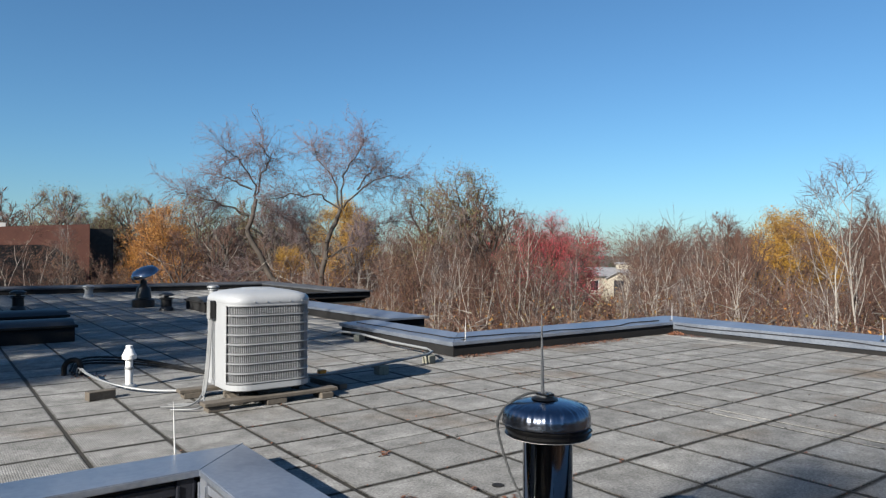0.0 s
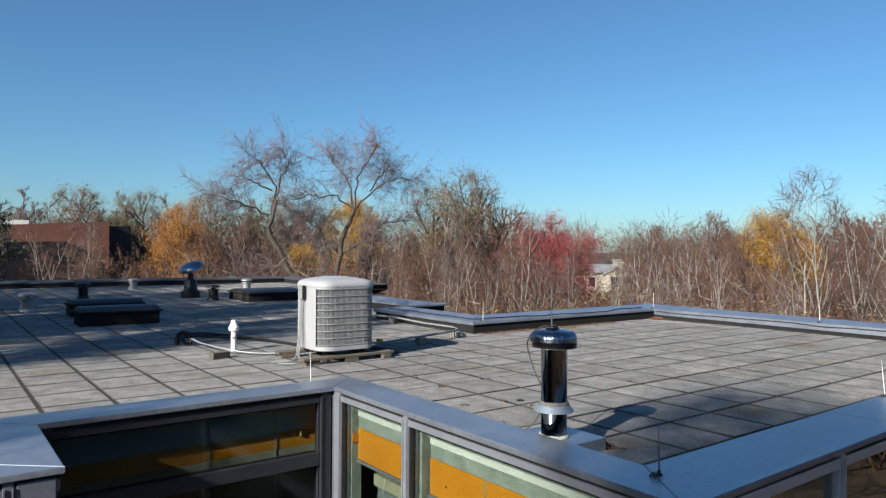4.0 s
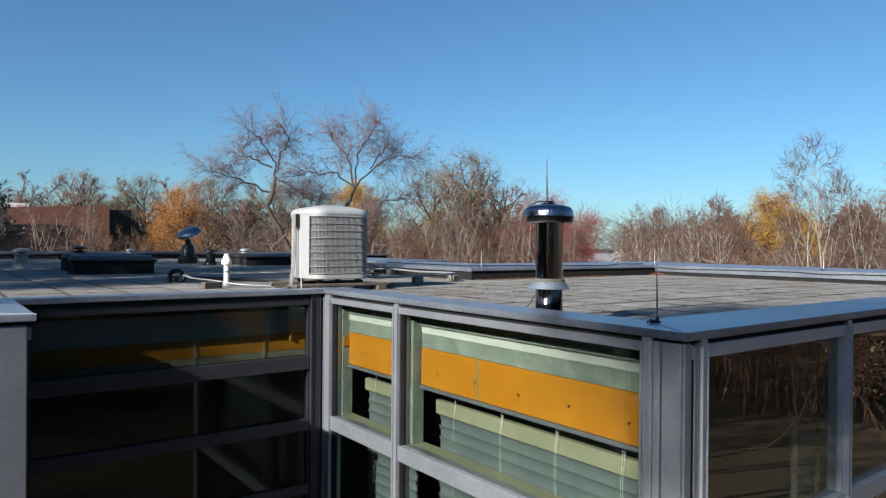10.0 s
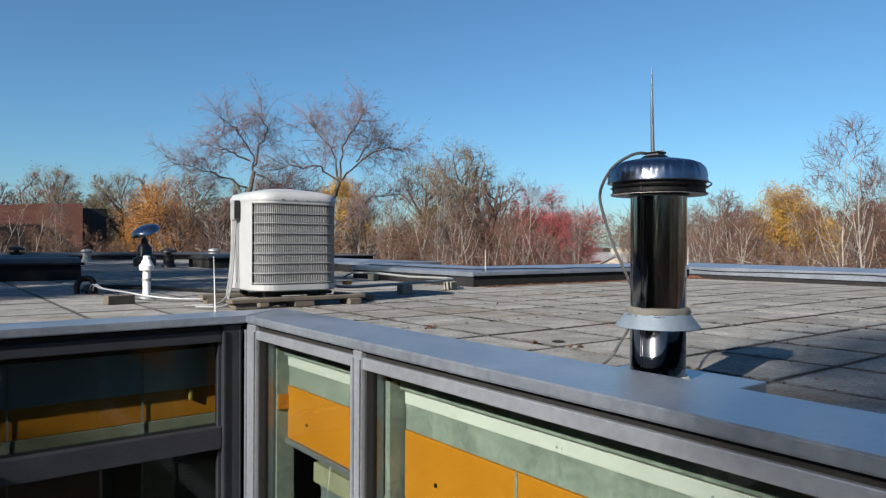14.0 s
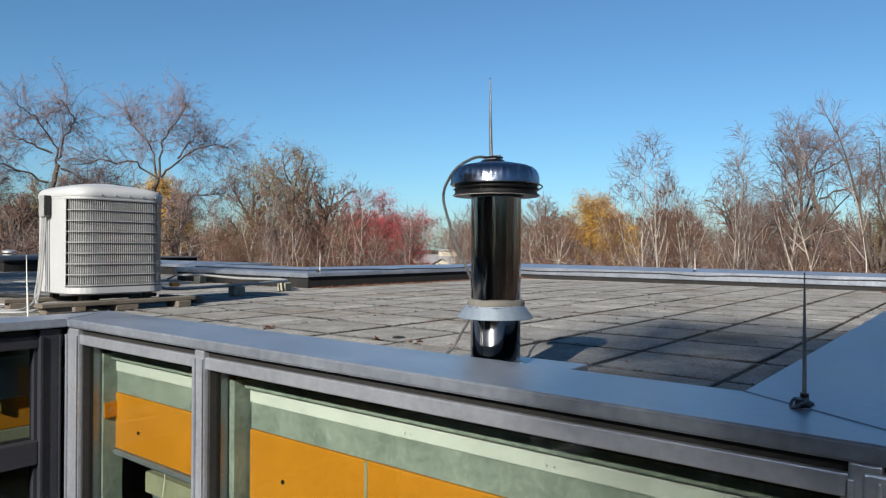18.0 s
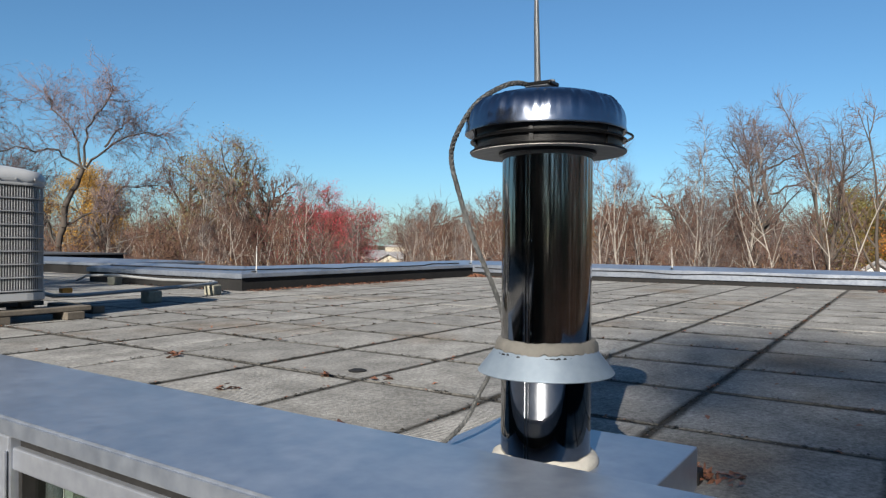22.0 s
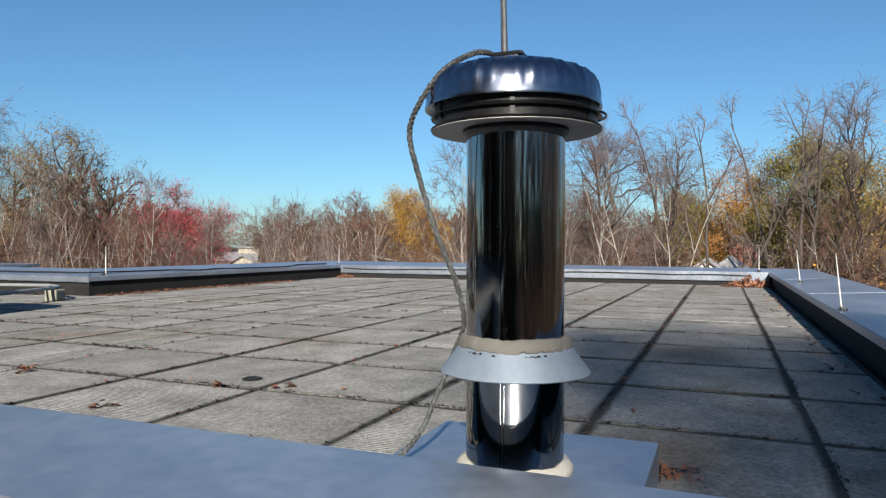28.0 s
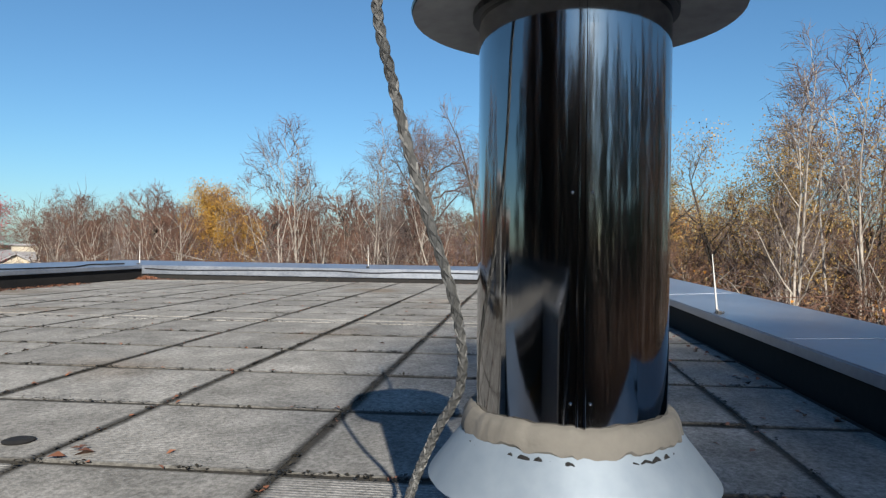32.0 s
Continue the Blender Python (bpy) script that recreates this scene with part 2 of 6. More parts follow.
M_CAP = surface("zinc_cap", (0.165, 0.192, 0.245), (0.335, 0.37, 0.43), 0.36, 0.68, 2.2, 26, 0.04, 0.18)
# Far cap: darker covering, with the shade it lies in put into the colour.
M_CAP_DARK = surface("dark_cap", (0.035, 0.038, 0.045), (0.085, 0.09, 0.10), 0.6, 0.2, 2.2, 26, 0.04, 0.1, spec=0.2)
M_ALU = surface("anodised_aluminium", (0.22, 0.24, 0.285), (0.35, 0.375, 0.425), 0.30, 0.6, 1.6, 40, 0.03, 0.08)
# Near-black aluminium copy: the court's shade is put into its colour.
M_ALU_COURT = surface("dark_window_frame", (0.012, 0.013, 0.018), (0.024, 0.026, 0.034), 0.5, 0.1, 3, 60, 0.03, spec=0.2)
# Aluminium copy for the south wall, lightened against that side's shade.
M_ALU_MID = surface("grey_aluminium", (0.40, 0.425, 0.47), (0.54, 0.56, 0.60), 0.38, 0.4, 3, 60, 0.03)
# Darker aluminium copy with the wing wall's shade in its colour; rivets use it too.
M_ALU_DARK = surface("weathered_aluminium", (0.11, 0.12, 0.15), (0.18, 0.19, 0.225), 0.45, 0.5, 3, 60, 0.03)
M_GLASS = pane_glass("window_glass", (0.68, 0.74, 0.71))
# Tint darkened to stand in for shade on the court boards.
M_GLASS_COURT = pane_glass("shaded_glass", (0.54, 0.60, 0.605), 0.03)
M_GLASS_DARK = pane_glass("smoked_glass", (0.68, 0.73, 0.70), 0.14)
M_WHITE = surface("white_paint", (0.46, 0.475, 0.455), (0.60, 0.61, 0.59), 0.5, 0, 3, 50, 0.05)
M_GREYBOARD = surface("grey_green_board", (0.10, 0.125, 0.112), (0.29, 0.325, 0.29), 0.8, 0, 7, 40, 0.1)
M_BLUEBOARD = surface("blue_grey_board", (0.24, 0.30, 0.345), (0.33, 0.39, 0.43), 0.8, 0, 3, 40, 0.05)
M_ORANGE = surface("varnished_wood", (0.40, 0.140, 0.0085), (0.53, 0.21, 0.016), 0.4, 0, 2, 30, 0.04)
M_CREAM = surface("cream_blind_rail", (0.19, 0.185, 0.125), (0.30, 0.29, 0.205), 0.6, 0, 3, 40, 0.05)
M_BLIND = surface("blind_slat", (0.075, 0.095, 0.102), (0.135, 0.16, 0.166), 0.6, 0, 3, 40, 0.05)
M_CORD = surface("yellow_cord", (0.30, 0.22, 0.04), (0.42, 0.31, 0.07), 0.6, 0, 20, 100, 0.05)
M_ROOM = surface("room_wall", (0.10, 0.10, 0.09), (0.16, 0.15, 0.14), 0.9, 0, 2, 30, 0.05)
M_STEEL = streaked(surface("chimney_steel", (0.30, 0.295, 0.292), (0.39, 0.385, 0.382), 0.07, 1.0, 3, 30, 0.01, 0.03), 0.16, 22, 0.06)
M_CAPMETAL = surface("cowl_metal", (0.17, 0.19, 0.235), (0.26, 0.28, 0.33), 0.24, 1.0, 5, 40, 0.05, 0.06)
M_DARKMETAL = surface("dark_metal", (0.015, 0.015, 0.016), (0.035, 0.035, 0.036), 0.4, 0.6, 5, 50, 0.05)
M_RIM = surface("rim_metal", (0.16, 0.152, 0.142), (0.38, 0.365, 0.345), 0.5, 0.1, 9, 50, 0.05, 0.12)
M_COWLRING = surface("black_ring", (0.03, 0.03, 0.032), (0.06, 0.06, 0.062), 0.3, 0.9, 5, 50, 0.02)
M_FLANGE = surface("galvanised_flange", (0.14, 0.178, 0.222), (0.215, 0.258, 0.30), 0.56, 0.3, 4, 50, 0.05)
M_SEAL = surface("grey_sealant", (0.085, 0.08, 0.071), (0.125, 0.118, 0.106), 0.85, 0, 12, 70, 0.3)
M_SEAL_PALE = surface("pale_sealant", (0.26, 0.248, 0.22), (0.37, 0.355, 0.32), 0.85, 0, 12, 70, 0.3)
M_CABLE = surface("braided_cable", (0.04, 0.042, 0.043), (0.085, 0.088, 0.09), 0.6, 0.25, 30, 200, 0.2)
M_ROD = surface("lightning_rod_steel", (0.13, 0.135, 0.14), (0.20, 0.205, 0.21), 0.5, 0.5, 10, 80, 0.05)
M_RODW = surface("pale_rod", (0.473, 0.473, 0.456), (0.585, 0.585, 0.568), 0.5, 0.2, 10, 80, 0.05)
M_AC = surface("cream_enamel", (0.248, 0.258, 0.272), (0.292, 0.302, 0.314), 0.4, 0, 3, 40, 0.03)
M_COIL = surface("condenser_coil", (0.05, 0.052, 0.056), (0.095, 0.097, 0.10), 0.6, 0.3, 20, 150, 0.2)
M_PVC = surface("white_plastic", (0.636, 0.636, 0.628), (0.688, 0.688, 0.679), 0.4, 0, 4, 40, 0.03)
M_CONDUIT = surface("grey_conduit", (0.17, 0.176, 0.18), (0.25, 0.256, 0.26), 0.5, 0.2, 8, 60, 0.05)
M_TIMBER = surface("weathered_timber", (0.045, 0.038, 0.030), (0.12, 0.102, 0.082), 0.9, 0, 6, 60, 0.4)
M_BLOCK = surface("mossy_block", (0.13, 0.13, 0.095), (0.25, 0.24, 0.20), 0.95, 0, 14, 90, 0.4)
M_SKYLIGHT = surface("smoked_acrylic", (0.010, 0.011, 0.013), (0.020, 0.021, 0.023), 0.45, 0, 3, 30, 0.0, 0.03)
M_LEAD = surface("lead_sheet", (0.20, 0.21, 0.22), (0.30, 0.31, 0.32), 0.55, 0.5, 6, 50, 0.1)
M_GROUND = surface("leafy_ground", (0.03, 0.021, 0.012), (0.085, 0.055, 0.03), 0.95, 0, 0.3, 6, 0.5)
M_BARK = surface("brown_bark", (0.030, 0.0245, 0.0205), (0.072, 0.058, 0.048), 0.95, 0, 3, 30, 0.4, per_object=0.2)
M_BIRCH = surface("birch_bark", (0.13, 0.114, 0.10), (0.33, 0.305, 0.275), 0.85, 0, 2.5, 14, 0.2, per_object=0.1)
M_TWIG = surface("twig_bark", (0.046, 0.0225, 0.0155), (0.108, 0.055, 0.038), 0.9, 0, 2, 20, 0.0, per_object=0.25)
M_TWIG_PINK = surface("reddish_twig_bark", (0.080, 0.057, 0.060), (0.150, 0.108, 0.113), 0.9, 0, 2, 20, 0.0, per_object=0.1)
M_TWIG_GREY = surface("grey_twig_bark", (0.06, 0.0448, 0.0416), (0.12, 0.092, 0.084), 0.9, 0, 2, 20, 0.0, per_object=0.2)


def leaf(name, a, b):
    m = surface(name, a, b, 0.6, 0, 1.2, 9, 0.0, per_island=0.28)
    m.node_tree.nodes["Principled BSDF"].inputs["Subsurface Weight"].default_value = 0.0
    return m


M_LEAF_YELLOW = leaf("yellow_leaves", (0.175, 0.092, 0.008), (0.32, 0.17, 0.013))
M_LEAF_ORANGE = leaf("orange_leaves", (0.202, 0.0782, 0.011), (0.331, 0.147, 0.0184))
M_LEAF_RED = leaf("red_leaves", (0.17, 0.014, 0.022), (0.30, 0.032, 0.045))
M_LEAF_GREEN = leaf("green_leaves", (0.075, 0.066, 0.022), (0.15, 0.125, 0.042))
M_LEAF_GOLD = leaf("gold_green_leaves", (0.045, 0.05, 0.009), (0.16, 0.115, 0.016))
M_LEAF_BROWN = leaf("brown_leaves", (0.072, 0.04, 0.0176), (0.136, 0.072, 0.032))
M_LEAF_PALE = leaf("tan_leaves", (0.16, 0.10, 0.03), (0.25, 0.165, 0.05))
M_NEEDLE = leaf("pine_needles", (0.0096, 0.0208, 0.0112), (0.024, 0.04, 0.0176))
M_MOSS = leaf("moss", (0.008, 0.007, 0.004), (0.024, 0.02, 0.012))
M_FALLEN = leaf("fallen_leaves", (0.09, 0.036, 0.02), (0.205, 0.085, 0.045))
M_BRICK = surface("red_brick", (0.085, 0.033, 0.023), (0.135, 0.054, 0.038), 0.9, 0, 1.5, 8, 0.3)
M_RENDER = surface("cream_render", (0.26, 0.235, 0.19), (0.34, 0.31, 0.25), 0.9, 0, 1, 12, 0.2)
M_SHINGLE = surface("grey_shingle", (0.14, 0.14, 0.15), (0.24, 0.24, 0.25), 0.9, 0, 2, 14, 0.3)
M_DARKGLASS = surface("dark_window", (0.015, 0.017, 0.02), (0.03, 0.033, 0.04), 0.08, 0, 2, 10, 0.0, 0.02)


# ---- building blocks ----
def thing(name, at, label="", category="", group="", kind="", turn=0.0):
    e = new(name)
    e.matrix_basis = pose(*at, 0, 0, turn)
    return tagged(e, label, category, group, kind)


def link_mesh(name, me, material, parent=None, label=""):
    ob = new(name, me)
    if material:
        me.materials.append(material)
    if parent is not None:
        ob.parent = parent
    if label:
        ob["label"] = label
    return ob


def part(name, bm, material, parent=None, label="", smooth=False):
    me = bpy.data.meshes.new(name)
    bm.normal_update()
    bm.to_mesh(me)
    bm.free()
    if smooth:
        for p in me.polygons:
            p.use_smooth = True
        me.set_sharp_from_angle(angle=radians(40))
    return link_mesh(name, me, material, parent, label)


def box(x0, x1, y0, y1, z0, z1, bevel=0.0, bm=None):
    own = bmesh.new()
    v = [own.verts.new((x, y, z)) for z in (z0, z1) for y in (y0, y1) for x in (x0, x1)]
    for f in ((0, 2, 3, 1), (4, 5, 7, 6), (0, 1, 5, 4), (2, 6, 7, 3), (0, 4, 6, 2), (1, 3, 7, 5)):
        own.faces.new([v[i] for i in f])
    if bevel:
        bmesh.ops.bevel(own, geom=own.edges[:], offset=bevel, segments=2, affect="EDGES", profile=0.5)
    if bm is None:
        return own
    merge(bm, own)
    return bm


def merge(bm, other, m=None):
    if m is not None:
        bmesh.ops.transform(other, matrix=m, verts=other.verts[:])
    me = bpy.data.meshes.new("tmp")
    other.to_mesh(me)
    other.free()
    bm.from_mesh(me)
    bpy.data.meshes.remove(me)
    return bm


def lathe(profile, n=32, bm=None, at=(0, 0)):
    bm = bm or bmesh.new()
    rings = []
    for r, z in profile:
        if r < 1e-5:
            rings.append([bm.verts.new((at[0], at[1], z))] * n)
        else:
            rings.append([bm.verts.new((at[0] + r * math.cos(2 * math.pi * k / n), at[1] + r * math.sin(2 * math.pi * k / n), z)) for k in range(n)])
    for a, b in zip(rings, rings[1:]):
        for k in range(n):
            q = []
            for v in (a[k], a[(k + 1) % n], b[(k + 1) % n], b[k]):
                if v not in q:
                    q.append(v)
            if len(q) > 2:
                bm.faces.new(q)
    return bm


def tube(points, r, n=8, bm=None, radii=None):
    bm = bm or bmesh.new()
    pts = [Vector(p) for p in points]
    rings = []
    side = None
    for i, p in enumerate(pts):
        d = (pts[min(i + 1, len(pts) - 1)] - pts[max(i - 1, 0)]).normalized()
        if side is None:
            side = d.orthogonal().normalized()
        side = (side - d * side.dot(d)).normalized()
        up = d.cross(side)
        rr = radii[i] if radii else r
        rings.append([bm.verts.new(p + side * (rr * math.cos(2 * math.pi * k / n)) + up * (rr * math.sin(2 * math.pi * k / n))) for k in range(n)])
    for a, b in zip(rings, rings[1:]):
        for k in range(n):
            bm.faces.new((a[k], a[(k + 1) % n], b[(k + 1) % n], b[k]))
    bm.faces.new(rings[0][::-1])
    bm.faces.new(rings[-1])
    return bm


def smooth_line(points, steps=6):
    """A Catmull-Rom line through the points."""
    p = [Vector(q) for q in points]
    p = [p[0] * 2 - p[1]] + p + [p[-1] * 2 - p[-2]]
    out = []
    for i in range(1, len(p) - 2):
        for s in range(steps):
            t = s / steps
            out.append(0.5 * (2 * p[i] + (p[i + 1] - p[i - 1]) * t + (2 * p[i - 1] - 5 * p[i] + 4 * p[i + 1] - p[i + 2]) * t * t + (3 * p[i] - p[i - 1] - 3 * p[i + 1] + p[i + 2]) * t**3))
    return out + [p[-2]]


# ---- ground and building shell ----
GROUND = -3.4


def height(x, y):
    d = math.hypot(x - 4, y - 8)
    fall = -1.6 * min(1.0, max(0.0, (d - 20) / 60))
    return GROUND + fall + 0.5 * noise.noise((x * 0.03, y * 0.03, 0)) * min(1, max(0, (d - 16) / 20))


def ground_sheet():
    bm = bmesh.new()
    edges = [-2500, -900, -400, -200] + list(range(-120, 200, 8)) + [240, 320, 500, 900, 2500]
    vs = [[bm.verts.new((x, y, height(x, y))) for x in edges] for y in edges]
    for j in range(len(edges) - 1):
        for i in range(len(edges) - 1):
            bm.faces.new((vs[j][i], vs[j][i + 1], vs[j + 1][i + 1], vs[j + 1][i]))
    g = part("ground", bm, M_GROUND, smooth=True)
    tagged(g, "leaf-covered autumn ground sloping away from the house", "ground", kind="structure")


ground_sheet()

# Roof outline, outer edge of the caps, and the cap's width along each edge from that corner on.
OUT = [(-1.10, 2.82), (-1.10, 4.03), (1.30, 4.03), (1.30, 0.30), (11.6, 0.30), (11.6, 8.1), (6.42, 8.1), (6.42, 10.55), (7.65, 10.55), (7.65, 19.0), (11.5, 19.0), (11.5, 27.5), (-8, 27.5), (-8, 2.82)]
CAPW = [0.45, 0.45, 0.43, 0.58, 0.45, 0.45, 0.45, 0.45, 0.45, 0.45, 0.45, 0.45, 0.45, 0.45]
OUTZ = [0.18, 0.18, 0.18, 0.175, 0.23, 0.27, 0.27, 0.27, 0.27, 0.27, 0.27, 0.27, 0.27, 0.2]
INZ = [0.165, 0.165, 0.165, 0.165, 0.19, 0.205, 0.20, 0.20, 0.20, 0.20, 0.20, 0.20, 0.20, 0.165]
INDROP = [0.04, 0.04, 0.04, 0.045, 0.13, 0.05, 0.06, 0.05, 0.05, 0.05, 0.05, 0.05, 0.05, 0.04]
N_OUT = len(OUT)


def inset_corner(i):
    """The corner i of the outline, moved inwards by the cap widths of both its edges."""
    p = Vector((*OUT[i], 0))
    for e in (i - 1, i):
        a, b = OUT[e % N_OUT], OUT[(e + 1) % N_OUT]
        d = Vector((b[0] - a[0], b[1] - a[1], 0)).normalized()
        p += Vector((-d.y, d.x, 0)) * CAPW[e % N_OUT]
    return p


def prism(rings, bm=None):
    bm = bm or bmesh.new()
    vs = [[bm.verts.new(p) for p in r] for r in rings]
    n = len(rings[0])
    for a, b in zip(vs, vs[1:]):
        for k in range(n):
            bm.faces.new((a[k], a[(k + 1) % n], b[(k + 1) % n], b[k]))
    bm.faces.new(vs[0][::-1])
    bm.faces.new(vs[-1])
    bmesh.ops.recalc_face_normals(bm, faces=bm.faces[:])
    return bm


def parapets():
    for e in range(N_OUT):
        f = (e + 1) % N_OUT
        rings, body = [], []
        for i in (e, f):
            o, q = Vector((*OUT[i], 0)), inset_corner(i)
            zo, zi = OUTZ[i], INZ[i]
            rings.append([o + Vector((0, 0, zo)), q + Vector((0, 0, zi)), q + Vector((0, 0, zi - INDROP[e])), o.lerp(q, 0.97) + Vector((0, 0, zi - INDROP[e])), o.lerp(q, 0.95) + Vector((0, 0, zi - 0.025)), o.lerp(q, 0.08) + Vector((0, 0, zo - 0.022)), o.lerp(q, 0.05) + Vector((0, 0, zo - 0.042)), o + Vector((0, 0, zo - 0.042))])
            body.append([o.lerp(q, 0.16) + Vector((0, 0, zo - 0.03)), o.lerp(q, 0.93) + Vector((0, 0, zi - 0.03)), o.lerp(q, 0.93) + Vector((0, 0, -0.12)), o.lerp(q, 0.16) + Vector((0, 0, 0.06))])
        par = thing("parapet", (0, 0, 0), "low roof parapet with black membrane and bluish zinc capping", "parapet", kind="structure")
        part("upstand", prism(body), M_BLACK, par, "black roofing membrane upstand")
        bm = prism(rings)
        bmesh.ops.bevel(bm, geom=[g for g in bm.edges if g.calc_length() > 0.6 and max(abs(g.verts[0].co.z - g.verts[1].co.z), 0) < 0.1], offset=0.006, segments=2, affect="EDGES")
        cap = part("cap", bm, M_CAP_DARK if 8 < e < 13 else M_CAP, par, "dark far cap with its shade put into the colour" if 8 < e < 13 else "dull blue-grey zinc cap")
        # Welted seams across the cap, every two and a half metres, and one on the mitre.
        a, b = Vector((*OUT[e], 0)), Vector((*OUT[f], 0))
        qa, qb = inset_corner(e), inset_corner(f)
        length = (b - a).length
        n = max(1, round(length / 2.6))
        for k in range(0, n):
            t = 0 if k == 0 else (k + random.uniform(-0.12, 0.12)) / n
            if e == 1 and k == 1 or (e == 1 and n == 1):
                t = 0.69
            if k == 0:
                o, q, zo, zi = a, qa, OUTZ[e], INZ[e]
            else:
                o = a.lerp(b, t)
                d = (b - a).normalized()
                q = o + Vector((-d.y, d.x, 0)) * CAPW[e]
                zo, zi = OUTZ[e] + (OUTZ[f] - OUTZ[e]) * t, INZ[e] + (INZ[f] - INZ[e]) * t
            up = Vector((0, 0, 1))
            part("seam", tube([o + up * (zo - 0.0008), q + up * (zi - 0.0008)], 0.004 if k == 0 and e in (0, 2, 3) else 0.0013, 5), M_FLANGE if k == 0 and e in (0, 2, 3) else M_CAP, cap, "sealed seam")


parapets()

bm = bmesh.new()
for x0, x1, y0, y1 in ((-7.7, -1.5, 3.2, 27.3), (-1.5, 1.7, 4.44, 27.3), (1.7, 6.2, 0.84, 27.3), (6.2, 11.4, 0.84, 7.9), (6.2, 7.5, 10.7, 27.3), (7.5, 11.3, 19.15, 27.3)):
    box(x0, x1, y0, y1, -0.13, -0.07, bm=bm)
tagged(part("roof_deck", bm, M_DECK), "dark bitumen roof deck under the pavers", "roof", kind="structure")

bm = bmesh.new()
for x0, x1, y0, y1 in ((-7.6, -1.25, 3.1, 27.2), (-1.25, 1.6, 4.3, 27.2), (1.6, 6.1, 0.6, 27.2), (6.1, 11.3, 0.6, 7.8)):
    box(x0, x1, y0, y1, GROUND + 0.05, GROUND + 0.2, bm=bm)
tagged(part("floor", bm, M_ROOM), "dim interior floor seen through the glazing", "floor", kind="structure")
for x0, x1, y0, y1 in ((4.6, 4.7, 0.6, 7.8), (1.7, 4.6, 7.7, 7.8), (-7.6, 1.7, 7.7, 7.8)):
    tagged(part("wall_inside", box(x0, x1, y0, y1, GROUND + 0.2, -0.13), M_ROOM), "dim plain partition inside the house", "wall", kind="structure")


# ---- glazed facades ----
def facade(name, label, origin, turn, width, posts, transoms, frame_mat, header_z, glass, bottom=GROUND):
    """A glazed wall: x runs along it, -y faces out. posts: (x, half width); transoms: (z top, z bottom)."""
    w = thing(name, (*origin, 0), label, "wall", kind="structure", turn=turn)
    part("header", box(0.0, width, -0.012, 0.09, header_z, 0.104, 0.004), frame_mat, w, "brushed metal head frame")
    # Solid black strip paints the shade of the gap below the cap.
    part("shadow_gap", box(0.0, width, 0.004, 0.09, 0.104, 0.126), M_BLACK, w, "black strip drawn for the shaded gap under the cap")
    part("sill", box(0.0, width, -0.02, 0.12, bottom, bottom + 0.25, 0.004), frame_mat, w)
    for x, h in posts:
        bm = box(x - h, x + h, -0.022, 0.10, bottom, 0.132, 0.006)
        part("mullion", bm, frame_mat, w, "extruded metal mullion")
        part("edge_rib", box(x - h, x - h + 0.014, -0.034, -0.0225, bottom, 0.10, 0.003), frame_mat, w)
        part("edge_rib", box(x + h - 0.010, x + h, -0.030, -0.0225, bottom, 0.10, 0.003), frame_mat, w)
        part("glazing_bead", box(x - h - 0.016, x - h, 0.0, 0.05, bottom, header_z), frame_mat, w)
        part("glazing_bead", box(x + h, x + h + 0.016, 0.0, 0.05, bottom, header_z), M_BLACK, w)
    xs = [x for x, h in posts]
    for a, b in zip(posts, posts[1:]):
        x0, x1 = a[0] + a[1], b[0] - b[1]
        levels = [header_z] + [z for t in transoms for z in t] + [bottom + 0.25]
        for t0, t1 in transoms:
            part("transom", box(x0, x1, -0.015, 0.10, t1, t0, 0.005), frame_mat, w)
        for top, low in zip(levels[::2], levels[1::2]):
            g = part("pane", box(x0 + 0.002, x1 - 0.002, 0.028, 0.034, low, top), glass, w, "clear window pane")
            g.visible_shadow = False
    return w


TR = [(-0.96, -1.08), (-2.05, -2.15)]
west = facade("wall_west", "aluminium-framed glazed wall with orange boards behind it", (1.335, 4.06), -90, 3.70, [(0.06, 0.06), (1.20, 0.032), (3.52, 0.03)], TR, M_ALU, 0.055, M_GLASS)
south = facade("wall_south", "shaded aluminium-framed glazed wall mirroring bare trees", (1.36, 0.345), 0, 10.1, [(0.13, 0.03), (1.74, 0.03), (3.9, 0.03), (6.1, 0.03), (8.2, 0.03), (10.0, 0.05)], TR, M_ALU_MID, 0.035, M_GLASS_DARK)
for x in (1.45, 3.62, 5.82, 7.92):
    part("jamb", box(x, x + 0.24, 0.16, 0.20, GROUND + 0.2, 0.03), M_GREYBOARD, south, "pale grey-green jamb panel")
for x in (0.62, 2.5, 4.7):
    part("inner_post", box(x, x + 0.26, 0.5, 0.56, GROUND + 0.2, -0.70), M_GREYBOARD, south, "grey-green board inside")
part("cord", tube([(0.80, 0.12, -0.56), (0.98, 0.12, -0.585), (1.16, 0.12, -0.55), (1.34, 0.12, -0.48), (1.52, 0.13, -0.37), (1.62, 0.14, -0.33)], 0.0045, 6), M_CORD, south, "slack yellow cord")
court = facade("wall_court", "shaded glazed wall of the recessed court", (-1.10, 4.075), 0, 2.40, [(0.05, 0.04), (2.33, 0.05)], [(-0.42, -0.54), (-0.99, -1.09), (-1.58, -1.66)], M_ALU_COURT, 0.04, M_GLASS_COURT)
wing = facade("wall_wing", "end wall of the glazed wing", (-7.9, 2.86), 0, 6.78, [(0.05, 0.05), (2.2, 0.03), (4.4, 0.03), (6.52, 0.028)], TR, M_ALU_DARK, 0.035, M_GLASS_DARK)
part("corner_post", box(6.56, 6.76, -0.02, 0.14, GROUND, 0.118, 0.006), M_ALU_DARK, wing, "plain grey metal corner post")
